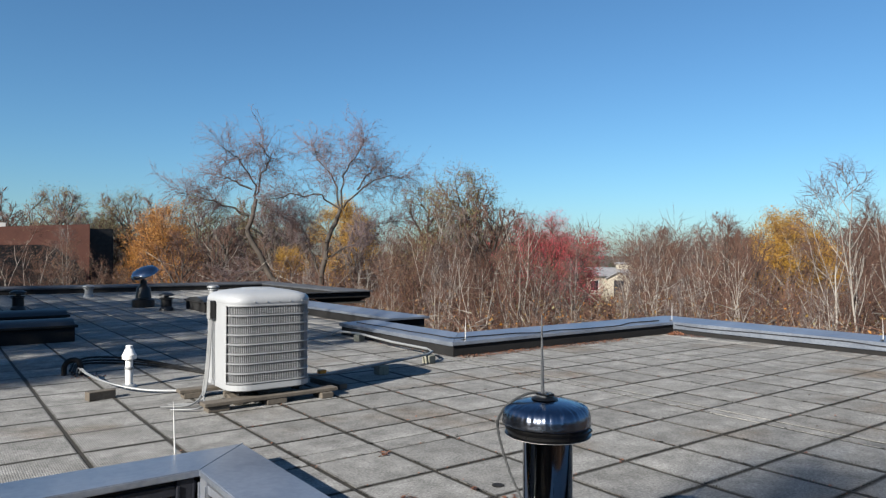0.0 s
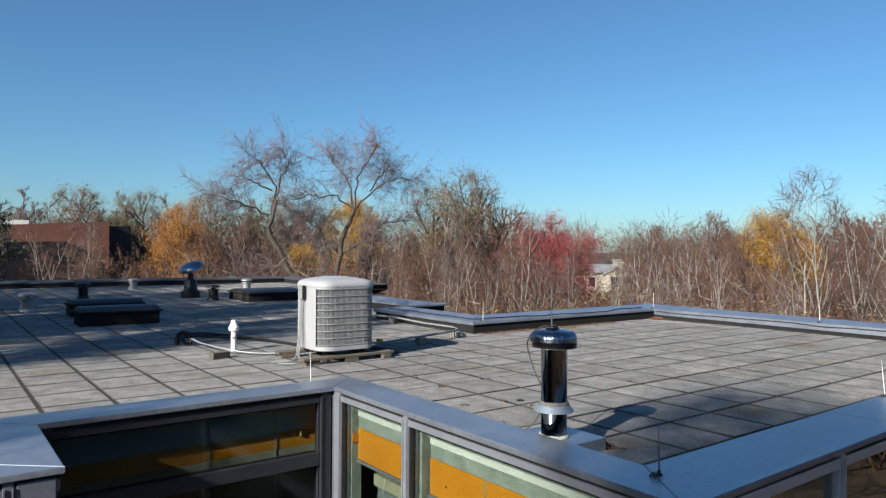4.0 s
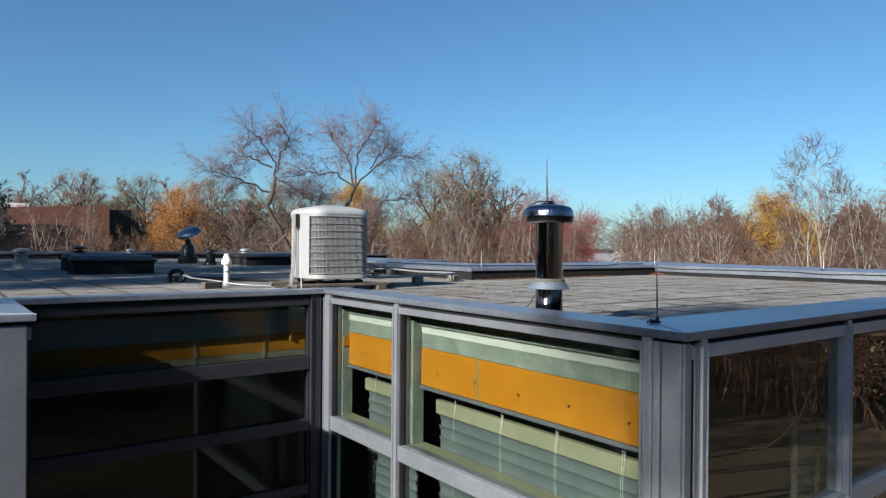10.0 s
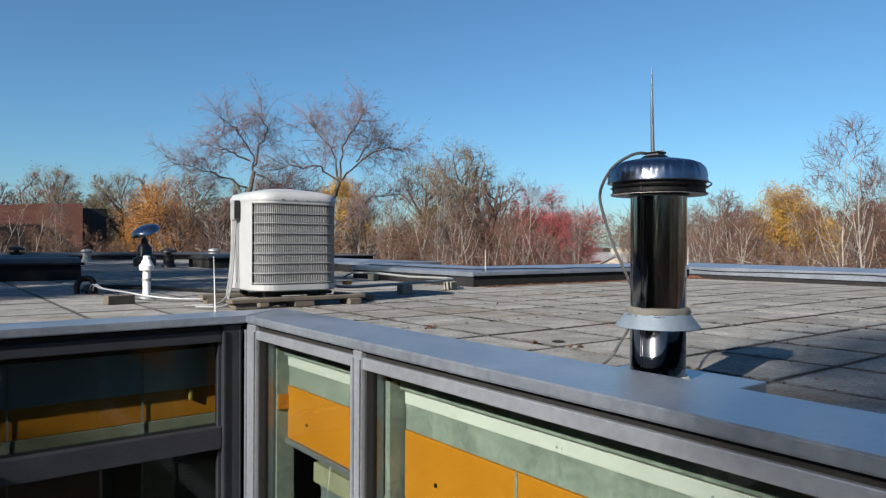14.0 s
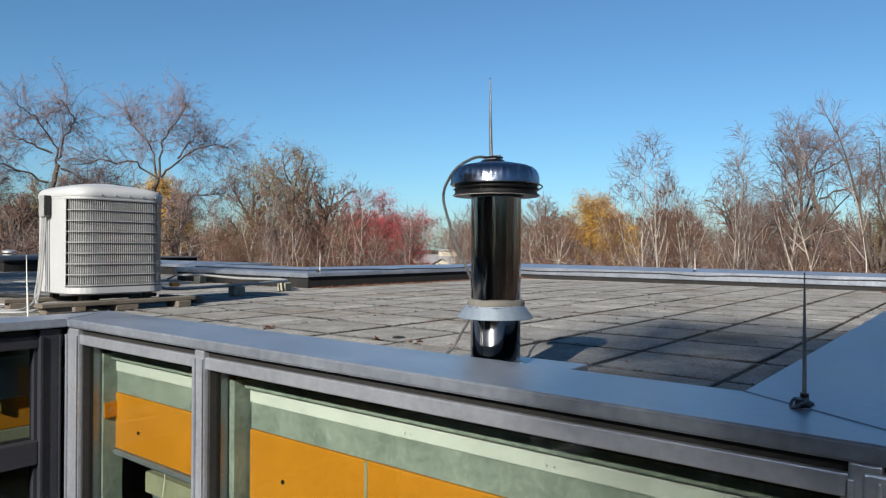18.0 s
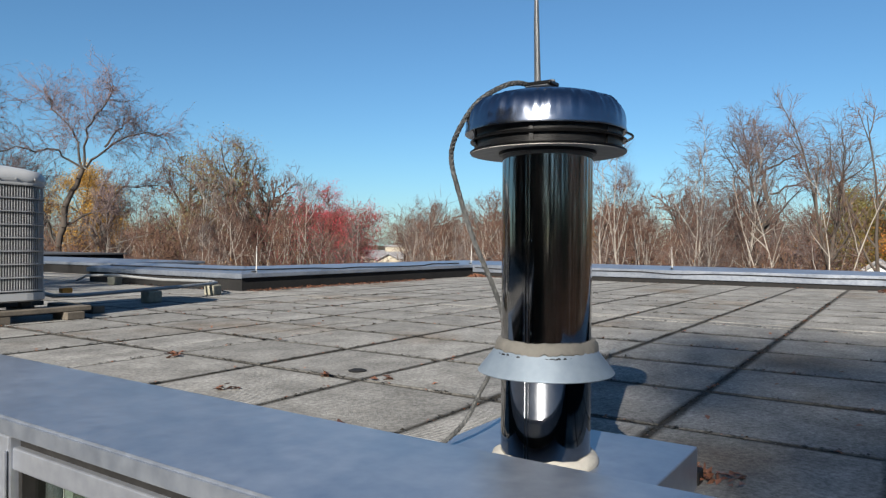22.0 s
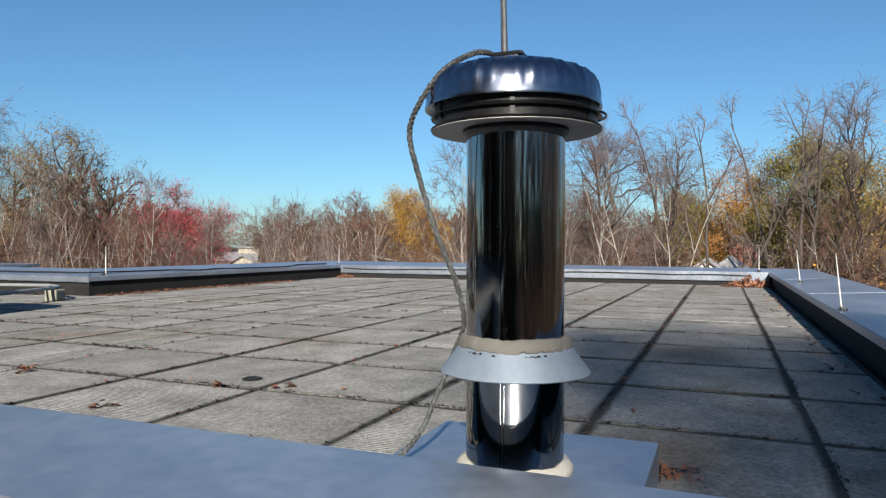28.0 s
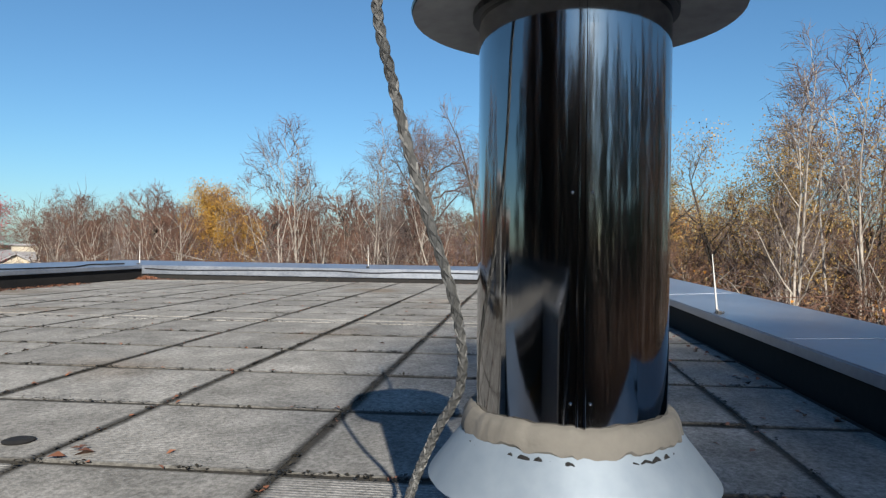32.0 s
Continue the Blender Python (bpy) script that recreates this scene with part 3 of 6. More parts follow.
part("side_panel", box(6.70, 6.76, 0.14, 1.2, GROUND, 0.118, 0.004), M_ALU_DARK, wing)
# The fluted corner post between the west and south walls.
corner = thing("corner_post", (1.33, 0.34, 0), "fluted aluminium corner post of the glazed wall", "post", kind="structure")
for a, b, m in ((0.16, 0.205, M_ALU), (0.115, 0.155, M_ALU), (0.0, 0.11, M_ALU)):
    part("flute", box(-0.012 - (0.01 if a else 0), 0.08, a, b, GROUND, 0.115, 0.006), m, corner)
for a, b in ((0.0, 0.055), (0.084, 0.104), (0.107, 0.127)):
    part("flute", box(a + 0.002, b + 0.002, -0.014, 0.0, GROUND, 0.115, 0.004), M_ALU, corner)
part("groove", box(0.058, 0.085, -0.003, 0.004, GROUND, 0.115), M_BLACK, corner, "black groove")


# Boards behind the glass: white, stained grey, orange wood, then the blind.
def boards(x0, x1, turn, at, seam):
    w = thing("spandrel_boards", (*at, 0), "stacked white, grey and orange boards behind the window", "wall panel", kind="structure", turn=turn)
    part("top_board", box(x0, x1, 0.14, 0.17, -0.035, 0.07), M_GREYBOARD, w, "dark grey-green board")
    part("white_board", box(x0, x1, 0.165, 0.19, -0.098, -0.03, 0.002), M_WHITE, w, "off-white painted board")
    part("grey_board", box(x0, x1, 0.172, 0.2, -0.209, -0.10, 0.002), M_GREYBOARD, w, "stained grey-green board")
    for k in range(max(1, round((x1 - x0) / 0.55))):
        for q in (-0.012, 0.012):
            part("rivet", box(x0 + 0.33 + 0.55 * k + q - 0.003, x0 + 0.33 + 0.55 * k + q + 0.003, 0.1635, 0.165, -0.083, -0.077), M_ALU_DARK, w)
    if seam:
        part("orange_board", box(x0, seam - 0.0015, 0.165, 0.19, -0.50, -0.211, 0.004), M_ORANGE, w, "varnished orange wooden board")
        part("joint_strip", box(seam - 0.012, seam + 0.002, 0.1638, 0.17, -0.498, -0.213), M_CREAM, w, "thin pale strip over the joint of the boards")
    ob = part("orange_board", box(seam + 0.0015 if seam else x0, x1, 0.165, 0.19, -0.50, -0.211, 0.004), M_ORANGE, w, "varnished orange wooden board")
    n = max(2, round((x1 - x0) / 0.42))
    for k in range(n):
        x = x0 + (x1 - x0) * (k + 0.5) / n
        hole = lathe([(0, 0), (0.009, 0), (0.009, 0.004), (0, 0.004)], 10)
        bmesh.ops.transform(hole, matrix=pose(x, 0.163, -0.385 + 0.01 * (k % 2), 90), verts=hole.verts[:])
        part("bolt_hole", hole, M_DARKMETAL, ob)
    part("metal_strip", box(x0, x1, 0.15, 0.19, -0.528, -0.503, 0.002), M_ALU, w)
    return w


boards(0.12, 1.14, -90, (1.335, 4.06), 0)
boards(1.285, 3.50, -90, (1.335, 4.06), 1.97)
cb = thing("court_boards", (-1.3, 4.075, 0), "blue-grey, orange and pale boards behind the court window", "wall panel", kind="structure")
part("upper_board", box(0.0, 2.62, 0.16, 0.19, -0.224, 0.07, 0.002), M_BLUEBOARD, cb, "wide blue-grey board")
part("orange_board", box(0.0, 2.62, 0.165, 0.19, -0.378, -0.226, 0.004), M_ORANGE, cb, "varnished orange wooden board")
part("pale_board", box(0.0, 2.62, 0.162, 0.19, -0.47, -0.38, 0.002), M_CREAM, cb, "pale cream board")
# Thin pale strips draw two upright lines in the court window.
for x in (1.50, 2.11):
    part("divider", box(x, x + 0.008, 0.154, 0.158, -2.0, 0.07), M_GREYBOARD, cb, "thin pale upright")
part("tag", box(2.352, 2.372, 0.140, 0.160, -0.285, -0.225, 0.004), M_CORD, cb, "small yellow plastic tag")
# deep jambs beside the mullions
for x in (1.235, 0.105):
    part("jamb", box(x, x + 0.035, 0.10, 0.20, -0.96, 0.0), M_GREYBOARD, west, "grey-green jamb")
stub = part("board_end", box(0.1405, 0.152, 0.10, 0.17, -0.335, -0.255, 0.002), M_ORANGE, west, "orange board end fixed to the jamb")
part("screw", box(0.152, 0.155, 0.128, 0.136, -0.30, -0.292, 0.001), M_ALU, stub)
part("inner_sill", box(0.12, 1.17, 0.10, 0.22, -0.985, -0.962), M_CREAM, west, "cream inner sill")
part("inner_sill", box(1.26, 3.5, 0.10, 0.22, -0.985, -0.962), M_CREAM, west, "cream inner sill")


def blind(x0, x1, seed):
    rnd = random.Random(seed)
    b = thing("venetian_blind", (1.335, 4.06, 0), "grey-white slatted blind with cream head rail behind the window", "blind", "blinds in the west wall", turn=-90)
    part("head_rail", box(x0, x1, 0.24, 0.285, -0.715, -0.61, 0.004), M_CREAM, b, "cream head rail")
    z = -0.765
    while z > -2.0:
        bm = prism([[Vector((x, y, 0.010 * (1 - (y / 0.05) ** 2) + dz)) for y, dz in ((-0.05, 0), (-0.025, 0), (0, 0), (0.025, 0), (0.05, 0), (0.05, -0.003), (0.025, -0.003), (0, -0.003), (-0.025, -0.003), (-0.05, -0.003))] for x in (x0 + 0.01, x1 - 0.01)])
        bmesh.ops.transform(bm, matrix=pose(0, 0.275, z, -80 + rnd.uniform(-3, 3)), verts=bm.verts[:])
        part("slat", bm, M_BLIND, b)
        z -= 0.088
    n = max(2, round((x1 - x0) / 0.5))
    for k in range(n):
        x = x0 + (x1 - x0) * (k + 0.5) / n
        for q in (0.0, 0.014)[: 1 + (k > 0)]:
            part("cord", tube([(x + q, 0.232, -0.53), (x + q, 0.232, -0.60), (x + q, 0.214, -0.72), (x + q + 0.003, 0.212, -1.10), (x + q + 0.004, 0.212, -1.5 - 8 * q)], 0, 5, radii=[0.0024, 0.0022, 0.0009, 0.0007, 0.0007]), M_PVC, b, "white lift cord")
        part("hanger", box(x - 0.005, x + 0.019, 0.226, 0.24, -0.548, -0.528, 0.002), M_PVC, b, "white blind bracket")


blind(0.30, 1.12, 1)
blind(1.38, 3.44, 2)


# ---- roof things ----
AXIS = (1.957, 1.850)


def chimney():
    c = thing("chimney_flue", (*AXIS, 0), "polished steel flue pipe with dark ribbed cowl on the roof", "chimney")
    part("pipe", lathe([(0, 0.09), (0.0962, 0.09), (0.0962, 0.33), (0.0966, 0.60), (0.0970, 0.757), (0.0, 0.757)], 64), M_STEEL, c, "dark polished steel pipe", True)
    for a in (179.6, 183.6):
        lip = part("seam", box(-0.0985, -0.0945, -0.0011, 0.0011, 0.10, 0.752, 0.0005), M_STEEL, c, "vertical folded seam")
        lip.matrix_basis = pose(0, 0, 0, 0, 0, a - 180)
        for z in (0.566, 0.377):
            dot = lathe([(0.0, 0.0012), (0.0010, 0.0010), (0.0016, 0.0004), (0.0018, 0.0)], 10)
            bmesh.ops.transform(dot, matrix=pose(0, 0, 0, 0, 0, a - 180 + (3.2 if a > 181 else -3.2)) @ pose(-0.0963, 0, z, 0, -90, 0), verts=dot.verts[:])
            part("rivet", dot, M_STEEL, c, "small bright rivet", True)
    wob = lathe([(0.102, 0.333), (0.1095, 0.331), (0.1118, 0.334), (0.1108, 0.341), (0.1078, 0.349), (0.1042, 0.3545), (0.1015, 0.3565), (0.0965, 0.357)], 144)
    for v in wob.verts:
        a = math.atan2(v.co.y, v.co.x)
        lump = 0.0022 * math.sin(5 * a + 1) + 0.0014 * math.sin(11 * a) + 0.0012 * math.sin(23 * a + 2 * math.sin(4 * a)) + 0.0007 * math.sin(41 * a)
        v.co.z += lump * (1.7 if v.co.z < 0.343 else 0.5)
        v.co.x *= 1 + lump
        v.co.y *= 1 + lump
    # Black beads draw the shade of gaps along the collar's lower edge.
    for a0, a1, drop in ((205, 232, 0.001), (172, 180, 0.002), (146, 168, 0.0), (120, 128, 0.001)):
        arc = [Vector((0.1135 * math.cos(radians(a)), 0.1135 * math.sin(radians(a)), 0.3285 - drop + 0.0018 * math.sin(0.9 * a))) for a in np.linspace(a0, a1, 9)]
        part("sealant_gap", tube(arc, 0, 6, radii=[0.0006 + 0.0016 * math.sin(math.pi * (k + 0.5) / 9) * (1 + 0.4 * math.sin(2.3 * k)) for k in range(9)]), M_BLACK, c, "thin black bead drawn for the shade under the sealant edge", True)
    part("sealant_collar", wob, M_SEAL, c, "smeared grey sealant band", True)
    fl = lathe([(0.102, 0.346), (0.108, 0.337), (0.143, 0.292), (0.146, 0.287), (0.144, 0.285), (0.140, 0.289), (0.103, 0.328)], 60)
    bmesh.ops.rotate(fl, cent=(0, 0, 0), matrix=Matrix.Rotation(radians(11), 3, "Z"), verts=fl.verts[:])
    for v in fl.verts:
        a = math.atan2(v.co.y, v.co.x)
        k = 1 + 0.010 * math.sin(3 * a + 0.5) + 0.005 * (abs(math.sin(4.5 * a + 0.6)) - 0.6) + 0.004 * noise.noise((9 * math.cos(a), 9 * math.sin(a), 1))
        v.co.x *= k
        v.co.y *= k
    part("storm_collar", fl, M_FLANGE, c, "pale galvanised conical collar", True)
    ring = lathe([(0.098, 0.092), (0.113, 0.092), (0.1145, 0.100), (0.110, 0.109), (0.102, 0.114), (0.0955, 0.116)], 60)
    for v in ring.verts:
        a = math.atan2(v.co.y, v.co.x)
        v.co.x *= 1 + 0.02 * math.sin(4 * a)
        v.co.z += 0.0018 * math.sin(7 * a) + 0.001 * math.sin(17 * a)
    part("base_sealant", ring, M_SEAL_PALE, c, "cream sealant ring", True)
    part("neck", lathe([(0.0, 0.7504), (0.104, 0.7504), (0.104, 0.776), (0.0, 0.776)], 48), M_DARKMETAL, c)
    part("lower_rim", lathe([(0.102, 0.7608), (0.1605, 0.7552), (0.1665, 0.7544), (0.1675, 0.7568), (0.1645, 0.7592), (0.102, 0.768)], 64), M_COWLRING, c, "flared black rim under the cowl", True)
    part("rim_underside", lathe([(0.104, 0.7596), (0.1655, 0.754), (0.166, 0.7524), (0.1645, 0.752), (0.104, 0.757)], 56), M_RIM, c, "pale weathered underside of the rim", True)
    part("cowl_drum", lathe([(0.1, 0.7616), (0.1565, 0.7552), (0.1595, 0.8), (0.1, 0.808)], 56), M_DARKMETAL, c, "black slotted drum", True)
    for a in range(6):
        post = part("spacer", box(0.1565, 0.161, -0.004, 0.004, 0.756, 0.80), M_DARKMETAL, c)
        post.matrix_basis = pose(0, 0, 0, 0, 0, 60 * a + 14)
    part("louvre_ring", lathe([(0.15, 0.7864), (0.1625, 0.7784), (0.1665, 0.7768), (0.167, 0.7792), (0.1635, 0.7816), (0.15, 0.7896)], 64), M_COWLRING, c, "thin black louvre ring", True)
    dome = lathe([(0.15, 0.806), (0.165, 0.797), (0.1725, 0.795), (0.173, 0.799), (0.171, 0.806), (0.1705, 0.820), (0.1668, 0.836), (0.159, 0.850), (0.147, 0.861), (0.12, 0.872), (0.08, 0.880), (0.035, 0.884), (0.0, 0.885)], 144)
    for v in dome.verts:
        r = math.hypot(v.co.x, v.co.y)
        if 0.14 < r < 0.1708 and v.co.z > 0.815:
            a = math.atan2(v.co.y, v.co.x)
            dent = 0.0019 * math.sin(44 * a + 1.5 * math.sin(3 * a)) + 0.0014 * math.sin(29 * a + 2) + 0.0008 * math.sin(7 * a)
            v.co.z += dent
            v.co.x *= 1 + dent * 2
            v.co.y *= 1 + dent * 2
    lift = Vector((-0.3, 0.954, 0))  # the cap sits a little askew
    bmesh.ops.translate(dome, vec=lift * 0.006, verts=dome.verts[:])
    part("dome", dome, M_CAPMETAL, c, "blue-grey crimped metal dome", True)
    top = lift * 0.014 + Vector((0, 0, 0.018))
    part("clamp_skirt", lathe([(0.0, 0.868), (0.052, 0.868), (0.040, 0.876), (0.0, 0.877)], 28), M_DARKMETAL, c).location = top
    part("clamp_plate", box(-0.022, 0.022, -0.032, 0.032, 0.882, 0.890, 0.002), M_DARKMETAL, c).location = top
    part("clamp_base", box(-0.024, 0.024, -0.026, 0.026, 0.876, 0.8815, 0.002), M_LEAD, c).location = top
    for y in (-0.022, 0.002):
        part("clamp_bolt", lathe([(0, 0.889), (0.006, 0.889), (0.006, 0.896), (0, 0.896)], 6), M_LEAD, c).location = top + Vector((0.008, y, 0))
    part("spike", tube([(0, 0, 0.885), (-0.0015, 0.003, 1.02), (-0.004, 0.004, 1.200)], 0, 10, radii=[0.0072, 0.0058, 0.0020]), M_ROD, c, "pointed lightning spike").location = lift * 0.022 + Vector((0, 0, 0.014))
    hook = [(0.1635 + 0.015 * math.sin(math.pi * k / 9), 0.0, 0.797 - 0.020 * k / 9) for k in range(10)]
    loop = part("wire_hook", tube(hook, 0.0026, 6), M_DARKMETAL, c, "small black wire hook", True)
    loop.matrix_basis = pose(0, 0, 0, 0, 0, -68)
    # The earth cable: over the dome, down beside the pipe, past the collar and out over the curb.
    pts = [Vector(p) for p in ((0.004, 0.028, 0.900), (-0.038, 0.05, 0.906), (-0.077, 0.073, 0.892), (-0.112, 0.112, 0.856), (-0.114, 0.158, 0.798), (-0.095, 0.186, 0.746), (-0.082, 0.172, 0.666), (-0.058, 0.148, 0.564), (-0.019, 0.118, 0.457), (0.018, 0.114, 0.372), (0.044, 0.145, 0.307), (0.048, 0.168, 0.251), (0.021, 0.179, 0.209), (-0.019, 0.191, 0.153), (-0.076, 0.214, 0.112), (-0.136, 0.24, 0.1005))]
    centre = smooth_line(pts, 9)
    cable = part("earth_cable", tube(centre, 0.0044, 8), M_CABLE, c, "grey braided earth cable", True)
    # Six strands wound round the core.
    for s in range(6):
        ring = []
        side = None
        for i in range(0, len(centre) - 1):
            for q in range(3):
                p = centre[i].lerp(centre[i + 1], q / 3)
                d = (centre[i + 1] - centre[i]).normalized()
                if side is None:
                    side = d.orthogonal().normalized()
                side = (side - d * side.dot(d)).normalized()
                a = 2 * math.pi * s / 6 + (0.42 if s % 2 else -0.42) * (3 * i + q)
                ring.append(p + (side * math.cos(a) + d.cross(side) * math.sin(a)) * 0.0042)
        part("strand", tube(ring, 0.0017, 4), M_CABLE, cable, "", True)


chimney()

pad = thing("flue_pad", (0, 0, 0), "blue-grey sheet-metal curb under the flue, beside the parapet", "roof curb")
part("body", box(1.66, 2.245, 1.60, 2.11, -0.02, 0.094, 0.004), M_CAP, pad)
part("membrane_corner", box(2.256, 2.30, 1.60, 1.66, -0.02, 0.03), M_BLACK, pad)


def rod(x, y, z, h, mat, lean=(0, 0), label="thin upright lightning rod on the parapet", r=0.0055, clamp=True):
    g = thing("lightning_rod", (x, y, z), label, "lightning rod", "lightning rods on the parapet")
    part("rod", tube([(0, 0, 0), (lean[0] * 0.5, lean[1] * 0.5, h * 0.5), (lean[0], lean[1], h)], 0, 8, radii=[r, r * 0.8, 0.0015]), mat, g)
    part("foot", lathe([(0, 0), (0.022, 0), (0.022, 0.008), (0.010, 0.014), (0.010, 0.03), (0, 0.03)], 14), M_DARKMETAL if mat is M_ROD else M_LEAD, g)
    if clamp:
        part("clamp", box(-0.05, -0.01, -0.012, 0.012, 0.002, 0.022, 0.003), M_DARKMETAL, g)
        ring = [(-0.05 + 0.03 * math.cos(a), 0.02 * math.sin(a), 0.012 + 0.008 * math.sin(2 * a)) for a in np.linspace(0, 5.4, 14)]
        part("wire_loop", tube(ring, 0.004, 5), M_CABLE, g)


rod(1.64, 0.71, 0.166, 0.33, M_ROD, (-0.01, 0.0))
rod(1.30, 4.50, 0.0, 0.50, M_RODW, (-0.02, -0.01), "pale slender rod beside the parapet", 0.006, False)
rod(-1.44, 3.33, 0.166, 0.30, M_ROD)
rod(6.25, 7.72, 0.205, 0.32, M_RODW, (0.0, 0.0))
rod(11.25, 7.75, 0.21, 0.36, M_RODW)
rod(11.2, 4.15, 0.21, 0.34, M_RODW, (0, 0.01))
rod(11.2, 1.0, 0.2, 0.34, M_RODW)
rod(5.15, 0.84, 0.168, 0.33, M_RODW, (0.0, 0.03))
rod(8.4, 0.75, 0.18, 0.33, M_RODW, (0.02, 0.03))
rod(0.08, 27.2, 0.27, 0.6, M_ROD)

# The earth wire that lies along the far parapets.
wire = thing("earth_wire", (0, 0, 0.22), "thin black wire lying along the far parapet", "cable")
rw = random.Random(4)
path1 = [(6.12 + rw.uniform(-0.04, 0.05), y, 0.015) for y in np.arange(10.6, 7.9, -0.45)] + [(6.1, 7.80, 0.02)]
for x in np.arange(6.5, 11.1, 0.4):
    y = 7.74 + rw.uniform(-0.06, 0.08)
    path1.append((x, y, -0.008 + (y - 7.65) * 0.155))
path2 = [(11.137, y, rw.uniform(-0.085, -0.055)) for y in np.arange(7.6, 0.9, -0.5)]
part("run", tube(smooth_line(path1, 4), 0.009, 6), M_BLACK, wire)
part("run", tube(smooth_line(path2, 4), 0.007, 6), M_BLACK, wire)


def rounded_square(half, r, z, n=7):
    pts = []
    for cx, cy, a0 in ((1, 1, 0), (-1, 1, 90), (-1, -1, 180), (1, -1, 270)):
        for k in range(n + 1):
            a = radians(a0 + 90 * k / n)
            pts.append(Vector((cx * (half - r) + r * math.cos(a), cy * (half - r) + r * math.sin(a), z)))
    return pts


def perimeter(half, r, step):
    """Points and outward ways round a rounded square, step apart."""
    base = rounded_square(half, r, 0, 16)
    base.append(base[0])
    out, left = [], 0.0
    for a, b in zip(base, base[1:]):
        d = (b - a).length
        while left < d and d > 1e-9:
            p = a.lerp(b, left / d)
            w = (b - a).normalized()
            out.append((p, Vector((w.y, -w.x, 0))))
            left += step
        left -= d
    return out


def condenser():
    a = thing("air_conditioner", (2.70, 6.64, 0.0), "cream outdoor condenser unit with louvred sides on timber sleepers", "air conditioner")
    H, R = 0.42, 0.19
    part("coil", prism([rounded_square(H - 0.035, R - 0.03, 0.20), rounded_square(H - 0.035, R - 0.03, 0.965)]), M_COIL, a, "dark condenser coil")
    part("base_pan", prism([rounded_square(H - 0.01, R, 0.145), rounded_square(H + 0.004, R, 0.155), rounded_square(H + 0.004, R, 0.205)]), M_AC, a)
    part("top_band", prism([rounded_square(H + 0.002, R, 0.95), rounded_square(H + 0.002, R, 0.975)]), M_AC, a)
    lid = [rounded_square(H + 0.004, R, 0.968), rounded_square(H + 0.006, R, 0.975), rounded_square(H + 0.005, R, 1.000), rounded_square(H - 0.004, R, 1.022), rounded_square(H - 0.025, R - 0.02, 1.045), rounded_square(H - 0.09, R - 0.04, 1.066), rounded_square(H - 0.17, R - 0.06, 1.084), rounded_square(H - 0.27, 0.1, 1.097)]
    part("lid", prism(lid), M_AC, a, "domed cream lid", True)
    fan = lathe([(0.0, 1.10), (0.16, 1.10), (0.17, 1.094)], 28)
    part("fan_guard", fan, M_AC, a)
    # The solid service side faces -x and wraps both corners.
    ring = [p for p in rounded_square(H, R, 0, 9) if p.x < -0.413]
    bm = bmesh.new()
    ring.sort(key=lambda p: p.y)
    cols = [[bm.verts.new((p.x * s, p.y * s, z)) for z in (0.20, 0.965)] for s in (1.0,) for p in ring]
    back = [[bm.verts.new((p.x * 0.97, p.y * 0.97, z)) for z in (0.20, 0.965)] for p in ring]
    for u, v in zip(cols, cols[1:]):
        bm.faces.new((u[0], v[0], v[1], u[1]))
    for u, v in zip(back, back[1:]):
        bm.faces.new((v[0], u[0], u[1], v[1]))
    bmesh.ops.recalc_face_normals(bm, faces=bm.faces[:])
    part("service_panel", bm, M_AC, a, "solid cream service panel", True)
    # Eight horizontal louvre bands and the upright wires between them.
    for k in range(9):
        z = 0.222 + k * 0.0908
        prof = []
        for h, zz in ((H - 0.028, z - 0.004), (H + 0.003, z - 0.005), (H + 0.004, z), (H - 0.028, z + 0.003)):
            prof.append([p for p in rounded_square(h, R, zz, 9)])
        bm = bmesh.new()
        order = sorted(range(len(prof[0])), key=lambda i: math.atan2(prof[0][i].y, prof[0][i].x))
        order = [i for i in order if prof[1][i].x > -0.425]
        vs = [[bm.verts.new(r[i]) for i in order] for r in prof]
        for r0, r1 in zip(vs, vs[1:] + vs[:1]):
            for i in range(len(order) - 1):
                bm.faces.new((r0[i], r0[i + 1], r1[i + 1], r1[i]))
        bmesh.ops.recalc_face_normals(bm, faces=bm.faces[:])
        part("louvre_band", bm, M_AC, a)
    bars = bmesh.new()
    for p, w in perimeter(H - 0.006, R, 0.0175):
        if p.x > -0.405:
            tube([p + Vector((0, 0, 0.205)), p + Vector((0, 0, 0.955))], 0.0026, 4, bars)
    part("grille", bars, M_AC, a)
    box_ = part("switch_box", box(-0.475, -0.425, 0.02, 0.13, 0.80, 0.985, 0.006), M_CONDUIT, a, "grey electrical switch box")
    part("box_cover", box(-0.478, -0.43, -0.0, 0.02, 0.81, 0.98, 0.003), M_DARKMETAL, box_)
    for dy, end in ((0.04, (-0.62, 0.10)), (0.08, (-0.70, 0.05)), (0.11, (-0.66, -0.12))):
        pts = [(-0.45, dy, 0.83), (-0.462, dy, 0.6), (-0.49, dy - 0.02, 0.3), (-0.53, dy - 0.06, 0.12), (end[0], end[1] - 0.2, 0.035), (end[0] - 0.25, end[1] - 0.1, 0.025)]
        part("conduit", tube(smooth_line(pts, 5), 0.009, 7), M_CONDUIT, a, "grey flexible conduit", True)
    for sx in (-1, 1):
        for sy in (-1, 1):
            part("foot", box(sx * 0.28 - 0.03, sx * 0.28 + 0.03, sy * 0.28 - 0.03, sy * 0.28 + 0.03, 0.092, 0.147), M_DARKMETAL, a)
    for k in range(5):
        x = -0.2 + 0.12 * k
        bolt = lathe([(0, 0), (0.008, 0), (0.006, 0.005), (0, 0.006)], 8)
